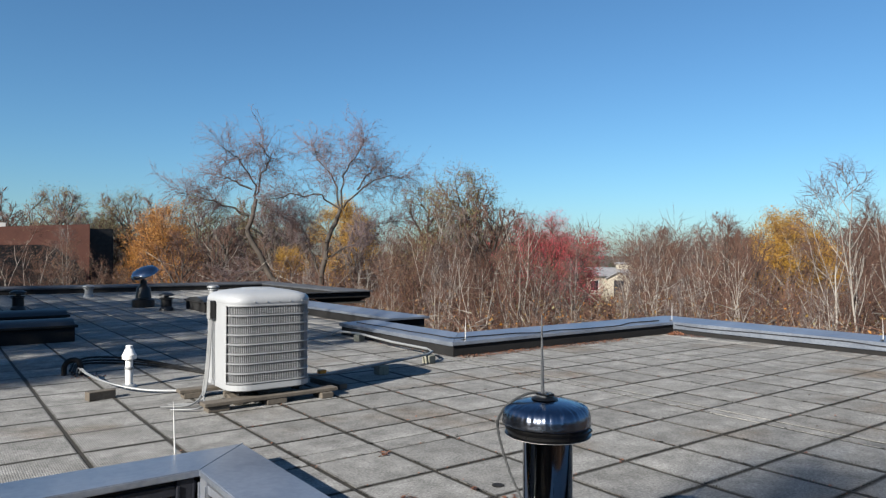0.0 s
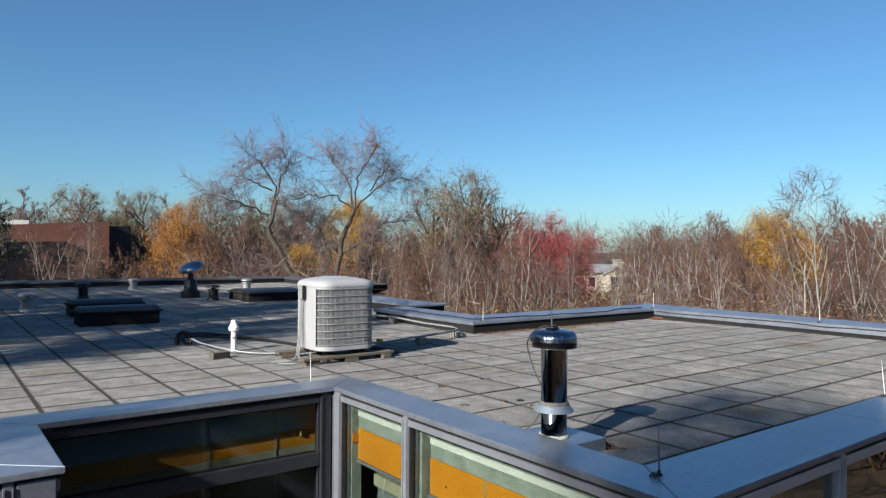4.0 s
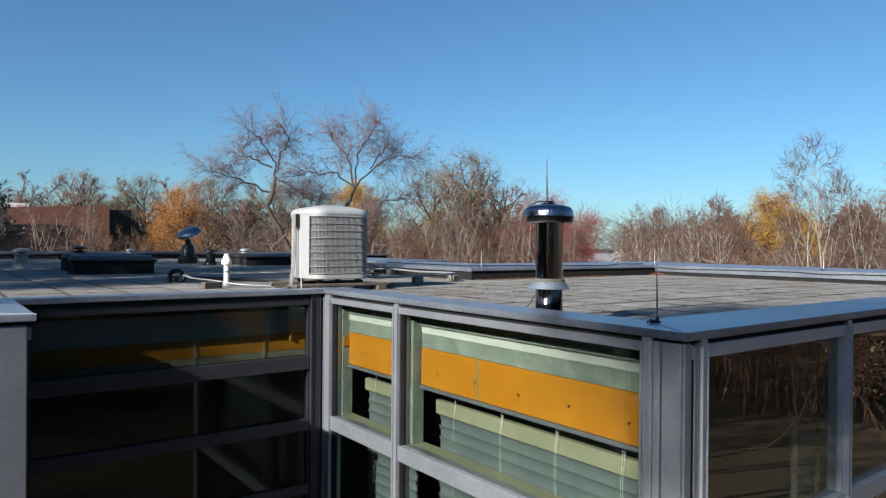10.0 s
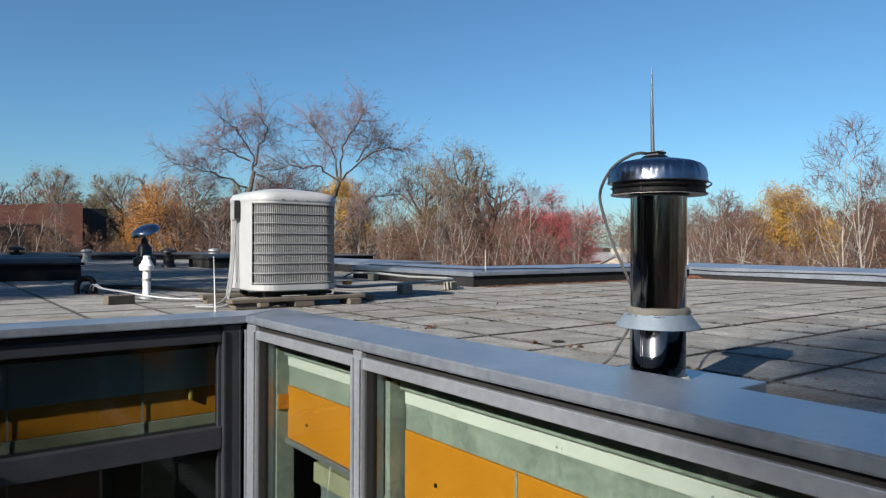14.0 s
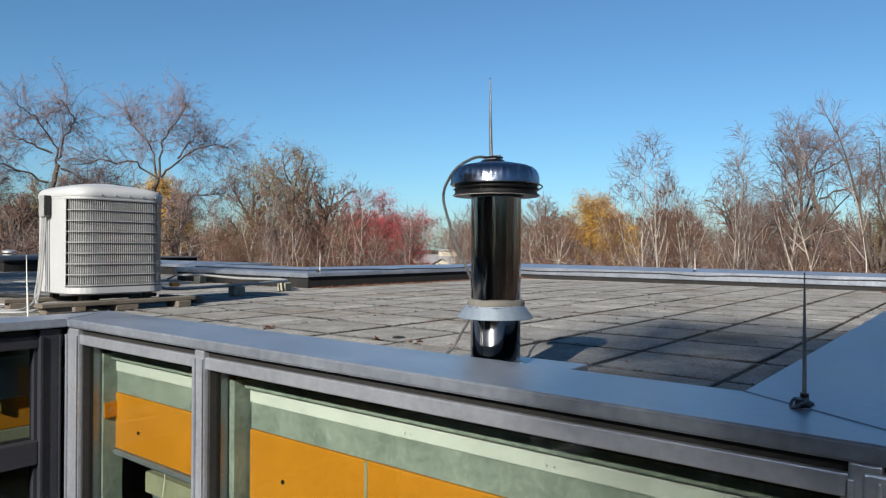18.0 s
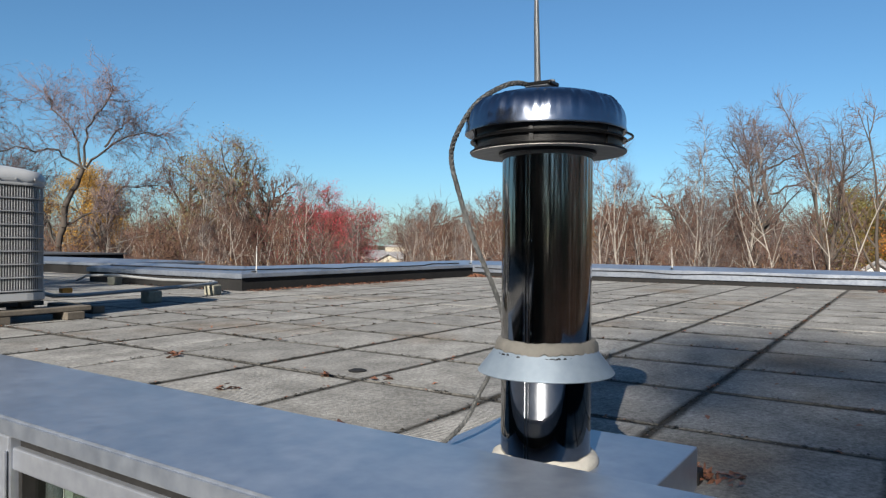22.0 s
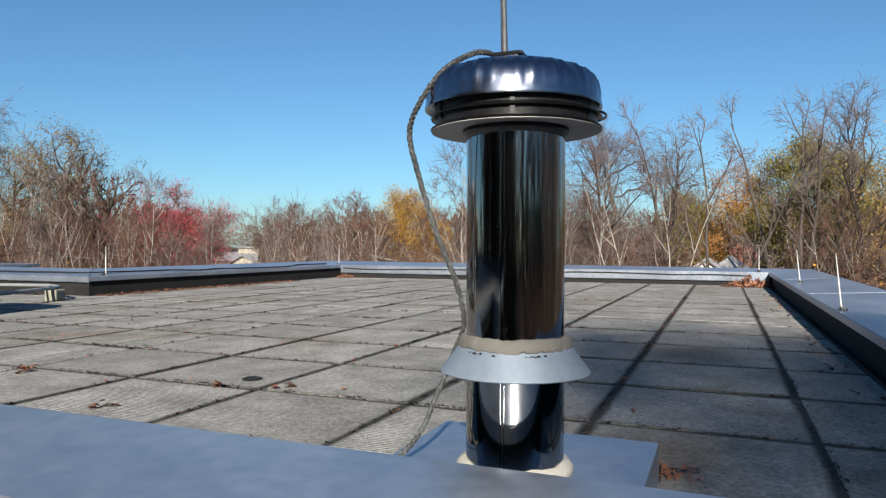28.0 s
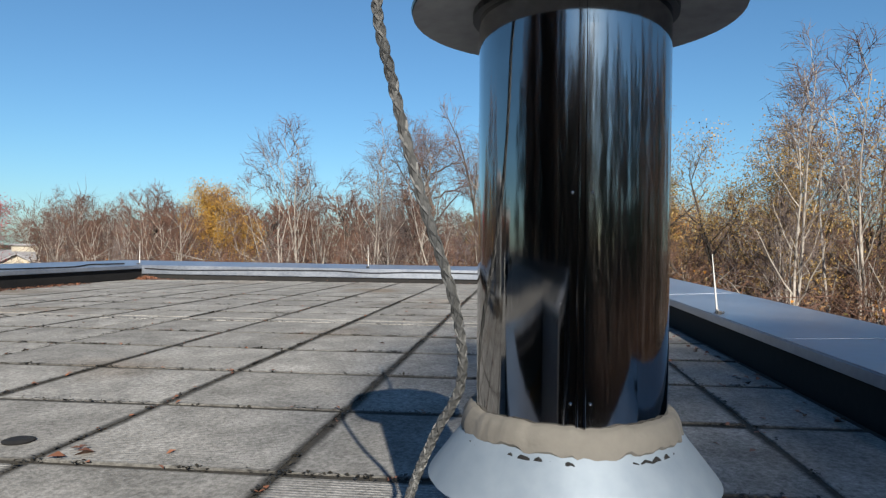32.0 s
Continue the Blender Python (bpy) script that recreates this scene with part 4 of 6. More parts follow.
        bmesh.ops.transform(bolt, matrix=pose(x, -H - 0.008, 0.985, 90), verts=bolt.verts[:])
        part("screw", bolt, M_LEAD, a)


condenser()


def sleeper(x, y, z, l, w, h, turn, mat=None, name="timber_sleeper", label="weathered timber sleeper on the pavers", category="timber"):
    t = part(name, box(-l / 2, l / 2, -w / 2, w / 2, 0, h, 0.006), mat or M_TIMBER)
    t.matrix_basis = pose(x, y, z, 0, 0, turn)
    return tagged(t, label, category)


for y, turn in ((6.26, 1.5), (6.98, -1)):
    for x in (2.16, 2.72, 3.24):
        sleeper(x, y, 0.0, 0.20, 0.13, 0.055, turn + 90 * (x > 3), None, "timber_chock", "short mossy timber chock under a plank", "timber")
    sleeper(2.70, y, 0.055, 1.36, 0.14, 0.036, turn, None, "timber_plank", "weathered grey plank under the condenser", "timber")
sleeper(2.44, 6.62, 0.0, 0.5, 0.09, 0.05, 82)
sleeper(1.40, 7.42, 0.0, 0.26, 0.10, 0.085, 14)
sleeper(3.55, 6.75, 0.0, 0.10, 0.6, 0.06, 5)
for x, y in ((4.40, 7.02), (5.36, 7.38), (5.75, 9.9)):
    b = part("pipe_block", box(-0.075, 0.075, -0.06, 0.06, 0, 0.11, 0.014), M_BLOCK)
    b.matrix_basis = pose(x, y, 0.0, 0, 0, random.uniform(-20, 20))
    tagged(b, "small mossy block that props a pipe", "block", "pipe props on the roof")

run = thing("refrigerant_lines", (0, 0, 0), "insulated pipes running from the condenser over the roof", "pipe")
for off, r, m, z in ((0.0, 0.017, M_CONDUIT, 0.125), (0.06, 0.011, M_BLACK, 0.12)):
    pts = [(3.1, 6.62 + off, 0.2), (3.35, 6.70 + off, 0.14), (3.6, 6.78 + off, z), (4.40, 7.02 + off, z), (4.9, 7.19 + off, z), (5.30, 7.34 + off, z), (5.50, 7.5 + off, z), (5.62, 7.8, z), (5.70, 8.8, z - 0.02), (5.75, 9.9, z), (5.76, 10.6, 0.10), (5.78, 10.9, 0.02)]
    part("line", tube(pts, r, 8), m, run, "", True)
part("valve", box(3.38, 3.46, 6.62, 6.68, 0.16, 0.20, 0.006), M_ORANGE, run, "copper service valve")
gas = thing("gas_pipe", (1.42, 8.3, 0), "pale conduit running over the pavers from a black elbow", "pipe")
pts = [(0.02, 0.55, 0.05), (0.02, 0.40, 0.12), (0.05, 0.15, 0.09), (0.12, -0.45, 0.085), (0.30, -0.75, 0.05), (0.52, -0.95, 0.03), (0.85, -1.15, 0.03), (1.0, -1.3, 0.06)]
part("pipe", tube(smooth_line(pts, 5), 0.009, 8), M_LEAD, gas, "", True)
part("second_pipe", tube(smooth_line([(a - 0.02, b + 0.07, z) for a, b, z in pts], 5), 0.007, 8), M_LEAD, gas, "", True)
part("elbow", tube(smooth_line([(-0.10, 0.78, 0.0), (-0.10, 0.78, 0.10), (-0.05, 0.76, 0.17), (0.04, 0.70, 0.16), (0.06, 0.66, 0.0)], 5), 0.032, 10), M_BLACK, gas, "black insulated elbow", True)
for k, (lift, push) in enumerate(((0.02, 0.0), (0.025, 0.12), (0.02, 0.3))):
    h2 = thing("black_cable", (1.40, 8.95 + push, 0), "black cable curving low across the pavers", "cable")
    part("run", tube(smooth_line([(0, 0, lift), (0.15, 0.55, lift + 0.03), (0.45, 0.75 + push, lift), (0.85, 0.30 + push, lift), (1.2, -0.5, lift), (1.36, -1.5, lift + 0.02), (1.38, -1.8 - push, 0.08)], 6), 0.013, 6), M_BLACK, h2, "", True)

vent = thing("plumbing_vent", (1.775, 7.93, 0), "white plastic vent pipe with rounded cap", "vent pipe")
part("base_plate", lathe([(0, 0), (0.085, 0), (0.07, 0.02), (0.045, 0.03), (0, 0.03)], 20), M_LEAD, vent)
part("pipe", lathe([(0, 0.02), (0.038, 0.02), (0.038, 0.32), (0, 0.32)], 24), M_PVC, vent, "", True)
part("collar", lathe([(0.036, 0.185), (0.046, 0.188), (0.046, 0.212), (0.036, 0.215)], 24), M_LEAD, vent)
part("cap", lathe([(0.036, 0.29), (0.07, 0.30), (0.074, 0.345), (0.058, 0.365), (0.046, 0.40), (0.036, 0.41), (0.034, 0.445), (0, 0.45)], 28), M_PVC, vent, "white bulbous cap", True)


def skylight(x0, x1, y0, y1, h, label):
    s = thing("skylight", ((x0 + x1) / 2, (y0 + y1) / 2, 0), label, "skylight", "skylights on the roof")
    hx, hy = (x1 - x0) / 2, (y1 - y0) / 2
    part("curb", box(-hx, hx, -hy, hy, -0.02, h - 0.07, 0.01), M_BLACK, s, "black membrane curb")
    part("frame", box(-hx - 0.04, hx + 0.04, -hy - 0.04, hy + 0.04, h - 0.07, h - 0.03, 0.008), M_BLACK, s)
    bm = bmesh.new()
    rows = []
    for k in range(9):
        a = k / 8
        z = h - 0.03 + 0.09 * math.sin(math.pi * a) ** 0.7
        rows.append([bm.verts.new((x, -hy + 2 * hy * a, z)) for x in (-hx, hx)])
    for r0, r1 in zip(rows, rows[1:]):
        bm.faces.new((r0[0], r0[1], r1[1], r1[0]))
    bm.faces.new([r[0] for r in rows])
    bm.faces.new([r[1] for r in rows][::-1])
    bm.faces.new((rows[0][0], rows[-1][0], rows[-1][1], rows[0][1]))
    bmesh.ops.recalc_face_normals(bm, faces=bm.faces[:])
    part("dome", bm, M_SKYLIGHT, s, "dark smoked acrylic dome", True)


skylight(0.55, 1.95, 12.45, 13.15, 0.30, "long dark skylight with low domed cover")
skylight(0.72, 2.15, 14.55, 15.2, 0.30, "long dark skylight with low domed cover")
skylight(5.4, 7.0, 16.7, 18.2, 0.28, "wide dark skylight near the roof edge")
skylight(-2.3, -0.8, 19.4, 20.6, 0.30, "long dark skylight with low domed cover")


def cowl_vent(x, y, r, h, label, mat):
    v = thing("roof_vent", (x, y, 0), label, "roof vent", "vents on the roof")
    part("flue", lathe([(0, 0), (r * 1.35, 0), (r * 1.3, 0.06), (r, 0.10), (r, h * 0.72), (0, h * 0.72)], 24), mat, v, "", True)
    part("collar", lathe([(r, h * 0.62), (r * 1.3, h * 0.64), (r * 1.3, h * 0.70), (r, h * 0.72)], 24), mat, v, "", True)
    part("cap", lathe([(r * 0.8, h * 0.8), (r * 1.45, h * 0.82), (r * 1.4, h * 0.9), (r * 0.8, h * 0.98), (0, h)], 24), mat, v, "round metal cap", True)
    part("spindle", tube([(0, 0, h * 0.7), (0, 0, h * 0.85)], r * 0.5, 10), mat, v)
    return v


cowl_vent(0.10, 16.3, 0.13, 0.46, "grey metal roof vent with round cap", M_LEAD)
cowl_vent(1.85, 20.0, 0.13, 0.50, "dark metal roof vent with round cap", M_DARKMETAL)
cowl_vent(4.83, 17.9, 0.13, 0.45, "dark metal roof vent beside the spinning cowl", M_DARKMETAL)
cowl_vent(7.2, 21.5, 0.13, 0.45, "grey metal roof vent near the far parapet", M_LEAD)
cowl_vent(4.2, 24.5, 0.12, 0.40, "grey metal roof vent near the far parapet", M_LEAD)
sp = thing("wind_cowl", (4.62, 19.3, 0), "dark flue stack with a tilted curved sky-blue metal hood", "roof vent")
part("flue", lathe([(0, 0), (0.28, 0), (0.28, 0.20), (0.20, 0.24), (0.17, 0.50), (0.09, 0.58), (0.08, 0.72), (0, 0.72)], 28), M_DARKMETAL, sp, "", True)
part("spindle", tube([(0, 0, 0.7), (0, 0, 0.95)], 0.03, 8), M_DARKMETAL, sp)
hood = lathe([(0.36, 0.86), (0.345, 0.92), (0.28, 0.99), (0.15, 1.03), (0.0, 1.045), (0.0, 1.025), (0.14, 1.01), (0.26, 0.97), (0.33, 0.91), (0.345, 0.86)], 32)
bmesh.ops.rotate(hood, cent=(0, 0, 0.95), matrix=Euler((radians(10), radians(-24), 0)).to_matrix(), verts=hood.verts[:])
part("hood", hood, M_CAPMETAL, sp, "curved metal hood mirroring the sky", True)

dr = part("roof_drain", lathe([(0, 0.001), (0.038, 0.001), (0.04, 0.005), (0.028, 0.009), (0, 0.010)], 20), M_BLACK)
dr.location = (2.89, 3.195, 0.0)
tagged(dr, "small round black drain cover in a paver", "drain")


# ---- trees ----
def grow(seed, height_m, stems=1, trunk_r=0.12, lean=0.1, clear=0.25, limbs=14, limb_len=0.45, limb_angle=50, rise=0.25, subs=7, twigs=6, tips=3, crook=0.12, twig_len=0.55, droop=0.0, oval=0.0):
    """Grows one tree and returns its branches as rows (x0 y0 z0 x1 y1 z1 r0 r1) by level, and the tips' places."""
    rnd = np.random.RandomState(seed)
    levels = [[], [], [], []]
    ends = []

    def bent(p, d, length, r0, r1, steps, level, up, crooked):
        pts = [p]
        step = length / steps
        for k in range(steps):
            d = d + rnd.normal(0, crooked, 3) + np.array([0, 0, up])
            d /= np.linalg.norm(d)
            q = p + d * step
            levels[level].append((*p, *q, r0 + (r1 - r0) * k / steps, r0 + (r1 - r0) * (k + 1) / steps))
            p = q
            pts.append(p)
        return pts, d

    def along(pts, t):
        f = t * (len(pts) - 1)
        i = min(int(f), len(pts) - 2)
        return pts[i] + (pts[i + 1] - pts[i]) * (f - i), pts[i + 1] - pts[i]

    def side(d, angle):
        d = d / np.linalg.norm(d)
        a = rnd.normal(0, 1, 3)
        a -= d * (a @ d)
        a /= np.linalg.norm(a)
        return d * math.cos(angle) + a * math.sin(angle)

    for s in range(stems):
        turn = 2 * math.pi * (s + rnd.rand()) / stems
        tilt = lean * (0.5 + rnd.rand()) if stems > 1 else lean * rnd.rand()
        d = np.array([math.cos(turn) * tilt, math.sin(turn) * tilt, 1.0])
        h = height_m * (0.8 + 0.2 * rnd.rand())
        r = trunk_r * (0.7 + 0.3 * rnd.rand()) / math.sqrt(stems)
        trunk, _ = bent(np.array([0.15 * math.cos(turn), 0.15 * math.sin(turn), -0.3]) * (stems > 1) + np.array([0, 0, -0.3]), d / np.linalg.norm(d), h, r, r * 0.12, 9, 0, 0.02, crook * 0.5)
        for b in range(max(3, limbs // stems)):
            t = clear + (1 - clear) * ((b + rnd.rand()) / max(3, limbs // stems)) ** 0.9
            p, td = along(trunk, min(t, 0.99))
            prof = (1 - t) ** 0.6 * (1 - oval) + oval * math.sin(math.pi * min(1, 0.15 + (t - clear) / (1 - clear) * 0.85)) ** 0.7
            length = height_m * limb_len * (0.35 + 0.65 * prof) * (0.7 + 0.5 * rnd.rand())
            rr = r * (1 - 0.85 * t) * 0.55 + 0.008
            limb, ld = bent(p, side(td, radians(limb_angle * (0.75 + 0.5 * rnd.rand()))), length, rr, 0.008, 5, 1, rise * 0.35, crook)
            for c in range(subs):
                t2 = 0.2 + 0.8 * (c + rnd.rand()) / subs
                p2, d2 = along(limb, min(t2, 0.99))
                l2 = length * 0.5 * (1.15 - t2) * (0.7 + 0.6 * rnd.rand()) + 0.25
                sub, _ = bent(p2, side(d2, radians(48)), l2, max(0.007, rr * 0.4 * (1 - 0.5 * t2)), 0.0055, 3, 2, rise * 0.2 - droop * 0.3, crook * 1.4)
                for w in range(twigs):
                    t3 = 0.15 + 0.85 * (w + rnd.rand()) / twigs
                    p3, d3 = along(sub, min(t3, 0.99))
                    l3 = twig_len * (0.5 + 0.8 * rnd.rand()) * (1.2 - 0.5 * t3)
                    way = side(d3, radians(40)) + np.array([0, 0, 0.15 * rise - droop])
                    way /= np.linalg.norm(way)
                    q3 = p3 + way * l3
                    levels[3].append((*p3, *q3, 0.0062, 0.0028))
                    ends.append(q3)
                    for k in range(tips):
                        p4 = p3 + way * l3 * (0.25 + 0.7 * rnd.rand())
                        w4 = side(way, radians(38)) + np.array([0, 0, -droop * 0.8])
                        q4 = p4 + w4 * l3 * (0.35 + 0.4 * rnd.rand())
                        levels[3].append((*p4, *q4, 0.0045, 0.002))
                        ends.append(q4)
    return levels, np.array(ends)


def crooked(seed, limbs):
    """An old crooked tree: a bent trunk and limbs given as (across, up) bends in metres, with fine arching twigs round them."""
    rnd = np.random.RandomState(seed)
    levels, ends = [[], [], [], []], []

    def at(pts, t):
        f = min(t, 0.999) * (len(pts) - 1)
        i = int(f)
        return pts[i] + (pts[i + 1] - pts[i]) * (f - i), pts[i + 1] - pts[i]

    def run(pts, r0, r1, level):
        n = len(pts) - 1
        for k in range(n):
            levels[level].append((*pts[k], *pts[k + 1], r0 + (r1 - r0) * k / n, r0 + (r1 - r0) * (k + 1) / n))

    def arch(p, d, length, steps, sag, crook):
        pts = [p]
        for _ in range(steps):
            d = d + rnd.normal(0, crook, 3) + np.array([0, 0, sag])
            d /= np.linalg.norm(d)
            p = p + d * length / steps
            pts.append(p)
        return pts

    def side(d, angle):
        d = d / np.linalg.norm(d)
        a = rnd.normal(0, 1, 3)
        a[2] += 0.35
        a -= d * (a @ d)
        a /= np.linalg.norm(a)
        return d * math.cos(angle) + a * math.sin(angle)

    for n, bends in enumerate(limbs):
        drift = 0.0 if n == 0 else rnd.uniform(-0.5, 0.5)
        pts = [np.array([u, drift * k, z]) for k, (u, z) in enumerate(bends)]
        fine = []
        for p, q in zip(pts, pts[1:]):
            for k in range(4):
                fine.append(p + (q - p) * k / 4 + (rnd.normal(0, 0.045, 3) if k or n else 0))
        fine.append(pts[-1])
        if n == 0:
            run(fine, 0.16, 0.09, 0)
            continue
        run(fine, 0.052, 0.014, 1)
        reach = sum(np.linalg.norm(q - p) for p, q in zip(pts, pts[1:]))
        count = int(12.5 * reach)
        for c in range(count):
            t = 0.22 + 0.78 * (c + rnd.rand()) / count
            p, d = at(fine, t)
            sub = arch(p, side(d, radians(rnd.uniform(35, 75))), rnd.uniform(0.7, 1.7), 6, rnd.uniform(-0.10, 0.05), 0.20)
            run(sub, 0.012, 0.005, 2)
            for w in range(9):
                p2, d2 = at(sub, 0.1 + 0.9 * (w + rnd.rand()) / 9)
                tw = arch(p2, side(d2, radians(rnd.uniform(25, 60))), rnd.uniform(0.3, 0.8), 4, -0.13, 0.16)
                for k, (a, b) in enumerate(zip(tw, tw[1:])):
                    levels[3].append((*a, *(b + (b - a) * 0.25), 0.0058 - 0.0009 * k, 0.002))
                for k in range(5):
                    p3, d3 = at(tw, rnd.rand())
                    q3 = p3 + side(d3, radians(38)) * rnd.uniform(0.12, 0.34) + np.array([0, 0, -0.04])
                    levels[3].append((*p3, *q3, 0.0042, 0.001))
                    ends.append(q3)
    return levels, np.array(ends)


def branch_mesh(name, rows, sides, material, fat=1.0):
    rows = np.array(rows)
    a, b, r0, r1 = rows[:, :3], rows[:, 3:6], rows[:, 6] * fat, rows[:, 7] * fat
    d = b - a
    d /= np.linalg.norm(d, axis=1, keepdims=True) + 1e-9
    ref = np.where(np.abs(d[:, 2:3]) < 0.9, np.array([[0, 0, 1.0]]), np.array([[1.0, 0, 0]]))
    u = np.cross(d, ref)
    u /= np.linalg.norm(u, axis=1, keepdims=True)
    v = np.cross(d, u)
    n = len(rows)
    ang = 2 * np.pi * np.arange(sides) / sides
    ca, sa = np.cos(ang)[None, :, None], np.sin(ang)[None, :, None]
    ring = u[:, None] * ca + v[:, None] * sa
    verts = np.concatenate([a[:, None] + ring * r0[:, None, None], b[:, None] + ring * r1[:, None, None]], 1).reshape(-1, 3)
    k = np.arange(sides)
    quad = np.stack([k, (k + 1) % sides, (k + 1) % sides + sides, k + sides], 1)
    faces = (quad[None] + (np.arange(n) * 2 * sides)[:, None, None]).reshape(-1, 4)
    return quads_mesh(name, verts, faces, material, sides > 4)


def quads_mesh(name, verts, faces, material, smooth=False):
    me = bpy.data.meshes.new(name)
    me.vertices.add(len(verts))
    me.vertices.foreach_set("co", verts.astype(np.float32).ravel())
    me.loops.add(faces.size)
    me.loops.foreach_set("vertex_index", faces.astype(np.int32).ravel())
    me.polygons.add(len(faces))
    me.polygons.foreach_set("loop_start", np.arange(0, faces.size, faces.shape[1], dtype=np.int32))
    me.polygons.foreach_set("loop_total", np.full(len(faces), faces.shape[1], dtype=np.int32))
    me.update(calc_edges=True)
    me.materials.append(material)
    if smooth:
        me.polygons.foreach_set("use_smooth", np.ones(len(faces), dtype=bool))
    return me


def leaf_mesh(name, places, per, size, spread, seed, material, squash=1.0):
    """Small folded leaves scattered round the given places."""
    rnd = np.random.RandomState(seed)
    c = np.repeat(places, per, axis=0)
    c = c + rnd.normal(0, spread, c.shape) * np.array([1, 1, squash])
    n = len(c)
    u = rnd.normal(0, 1, (n, 3))
    u /= np.linalg.norm(u, axis=1, keepdims=True)
    v = np.cross(u, rnd.normal(0, 1, (n, 3)))
    v /= np.linalg.norm(v, axis=1, keepdims=True)
    w = np.cross(u, v)
    s = size * (0.6 + 0.8 * rnd.rand(n, 1))
    verts = np.stack([c - u * s, c + v * s * 0.55 + w * s * 0.2, c + u * s, c - v * s * 0.55 + w * s * 0.2], 1).reshape(-1, 3)
    faces = np.arange(4 * n).reshape(n, 4)
    return quads_mesh(name, verts, faces, material)


def tree(name, label, at, grown, bark, twig, leaves=None, scale=1.0, turn=0.0, fat=1.0, category="tree", group="trees round the house"):
    t = thing(name, at, label, category, group)
    t.matrix_basis = pose(*at, 0, 0, turn) @ Matrix.Scale(scale, 4)
    levels, ends = grown
    tr = new("trunk", branch_mesh("trunk", levels[0], 7, bark))
    cr = new("crown", np_join("crown", levels, bark, twig, fat, 1.1 if bark is M_BIRCH else 1.0))
    cr["kind"] = "stuff"
    for o in (tr, cr):
        o.parent = t
    if leaves:
        mat, per, size, spread, seed, keep = leaves
        pick = ends[np.random.RandomState(seed).rand(len(ends)) < keep]
        lf = new("foliage", leaf_mesh("foliage", pick, per, size, spread, seed, mat))
        lf.parent = t
        lf["kind"] = "stuff"
    return t


def np_join(name, levels, bark, twig, fat, fine_fat=1.0):
    """Limbs in bark as prisms, and the twigs as slim three-sided spikes, in one mesh of triangles."""
    thick = np.array(levels[1] + levels[2])
    fine = np.array(levels[3])
    parts_v, parts_f, base = [], [], 0
    for rows, spike in ((thick, False), (fine, True)):
        a, b = rows[:, :3], rows[:, 3:6]
        swell = fat * (fine_fat if spike else 1.0)
        r0, r1 = rows[:, 6:7] * swell, rows[:, 7:8] * swell
        d = b - a
        d /= np.linalg.norm(d, axis=1, keepdims=True) + 1e-9
        ref = np.where(np.abs(d[:, 2:3]) < 0.9, np.array([[0, 0, 1.0]]), np.array([[1.0, 0, 0]]))
        u = np.cross(d, ref)
        u /= np.linalg.norm(u, axis=1, keepdims=True)
        v = np.cross(d, u)
        ring = [u * math.cos(q) + v * math.sin(q) for q in (0, 2.0944, 4.18879)]
        if spike:
            vs = np.stack([a + w * r0 * 1.15 for w in ring] + [b], 1)
            tri = np.array([(0, 1, 3), (1, 2, 3), (2, 0, 3)])
        else:
            vs = np.stack([a + w * r0 for w in ring] + [b + w * r1 for w in ring], 1)
            tri = np.array([(0, 1, 4), (0, 4, 3), (1, 2, 5), (1, 5, 4), (2, 0, 3), (2, 3, 5)])
        n, k = vs.shape[:2]
        parts_v.append(vs.reshape(-1, 3))
        parts_f.append((tri[None] + (np.arange(n) * k)[:, None, None] + base).reshape(-1, 3))
        base += n * k
    me = quads_mesh(name, np.concatenate(parts_v), np.concatenate(parts_f), twig)
    me.materials.append(bark)
    slots = np.zeros(len(me.polygons), dtype=np.int32)
    slots[: 6 * len(levels[1])] = 1
    me.polygons.foreach_set("material_index", slots)
    return me


KINDS = {}


def kind(key, label, grown, bark, twig, leaves=None, fat=1.0, name="tree", height_m=8.0):
    KINDS[key] = dict(label=label, grown=grown, bark=bark, twig=twig, leaves=leaves, fat=fat, name=name, first=None, h=height_m)


kind("birch_a", "bare multi-stemmed birch with pale bark and purplish twigs", grow(11, 9, 3, 0.105, 0.22, 0.3, 22, 0.26, 38, 0.5, 6, 7, 1, 0.10, 0.5, 0.12), M_BIRCH, M_TWIG, None, 0.9, "birch_tree", 9)
kind("birch_b", "bare slender birch with white trunk", grow(12, 9, 2, 0.095, 0.16, 0.3, 22, 0.25, 40, 0.4, 6, 7, 1, 0.12, 0.5, 0.15), M_BIRCH, M_TWIG_GREY, None, 0.9, "birch_tree", 9)
kind("birch_c", "bare forked birch with a few tan leaves", grow(13, 8, 4, 0.11, 0.35, 0.25, 22, 0.28, 40, 0.4, 6, 7, 1, 0.12, 0.5, 0.1), M_BIRCH, M_TWIG, (M_LEAF_BROWN, 1, 0.035, 0.08, 3, 0.3), 1.05, "birch_tree", 8)
kind("brown_a", "bare round-crowned brown tree", grow(21, 8, 1, 0.2, 0.1, 0.2, 18, 0.42, 50, 0.35, 7, 6, 2, 0.12, 0.55, 0.0, 0.5), M_BARK, M_TWIG, None, 2.0, "bare_tree", 8)
kind("brown_b", "bare brown thicket tree with withered leaves", grow(22, 7, 3, 0.16, 0.35, 0.12, 20, 0.42, 45, 0.4, 7, 6, 1, 0.12, 0.5), M_BARK, M_TWIG, (M_LEAF_BROWN, 2, 0.036, 0.14, 4, 0.7), 1.4, "bare_tree", 7)
kind("grey_a", "tall bare grey tree with fine twigs", grow(23, 10, 1, 0.2, 0.08, 0.25, 20, 0.34, 42, 0.45, 7, 6, 2, 0.1, 0.6, 0.0, 0.4), M_BARK, M_TWIG_GREY, None, 1.4, "bare_tree", 10)
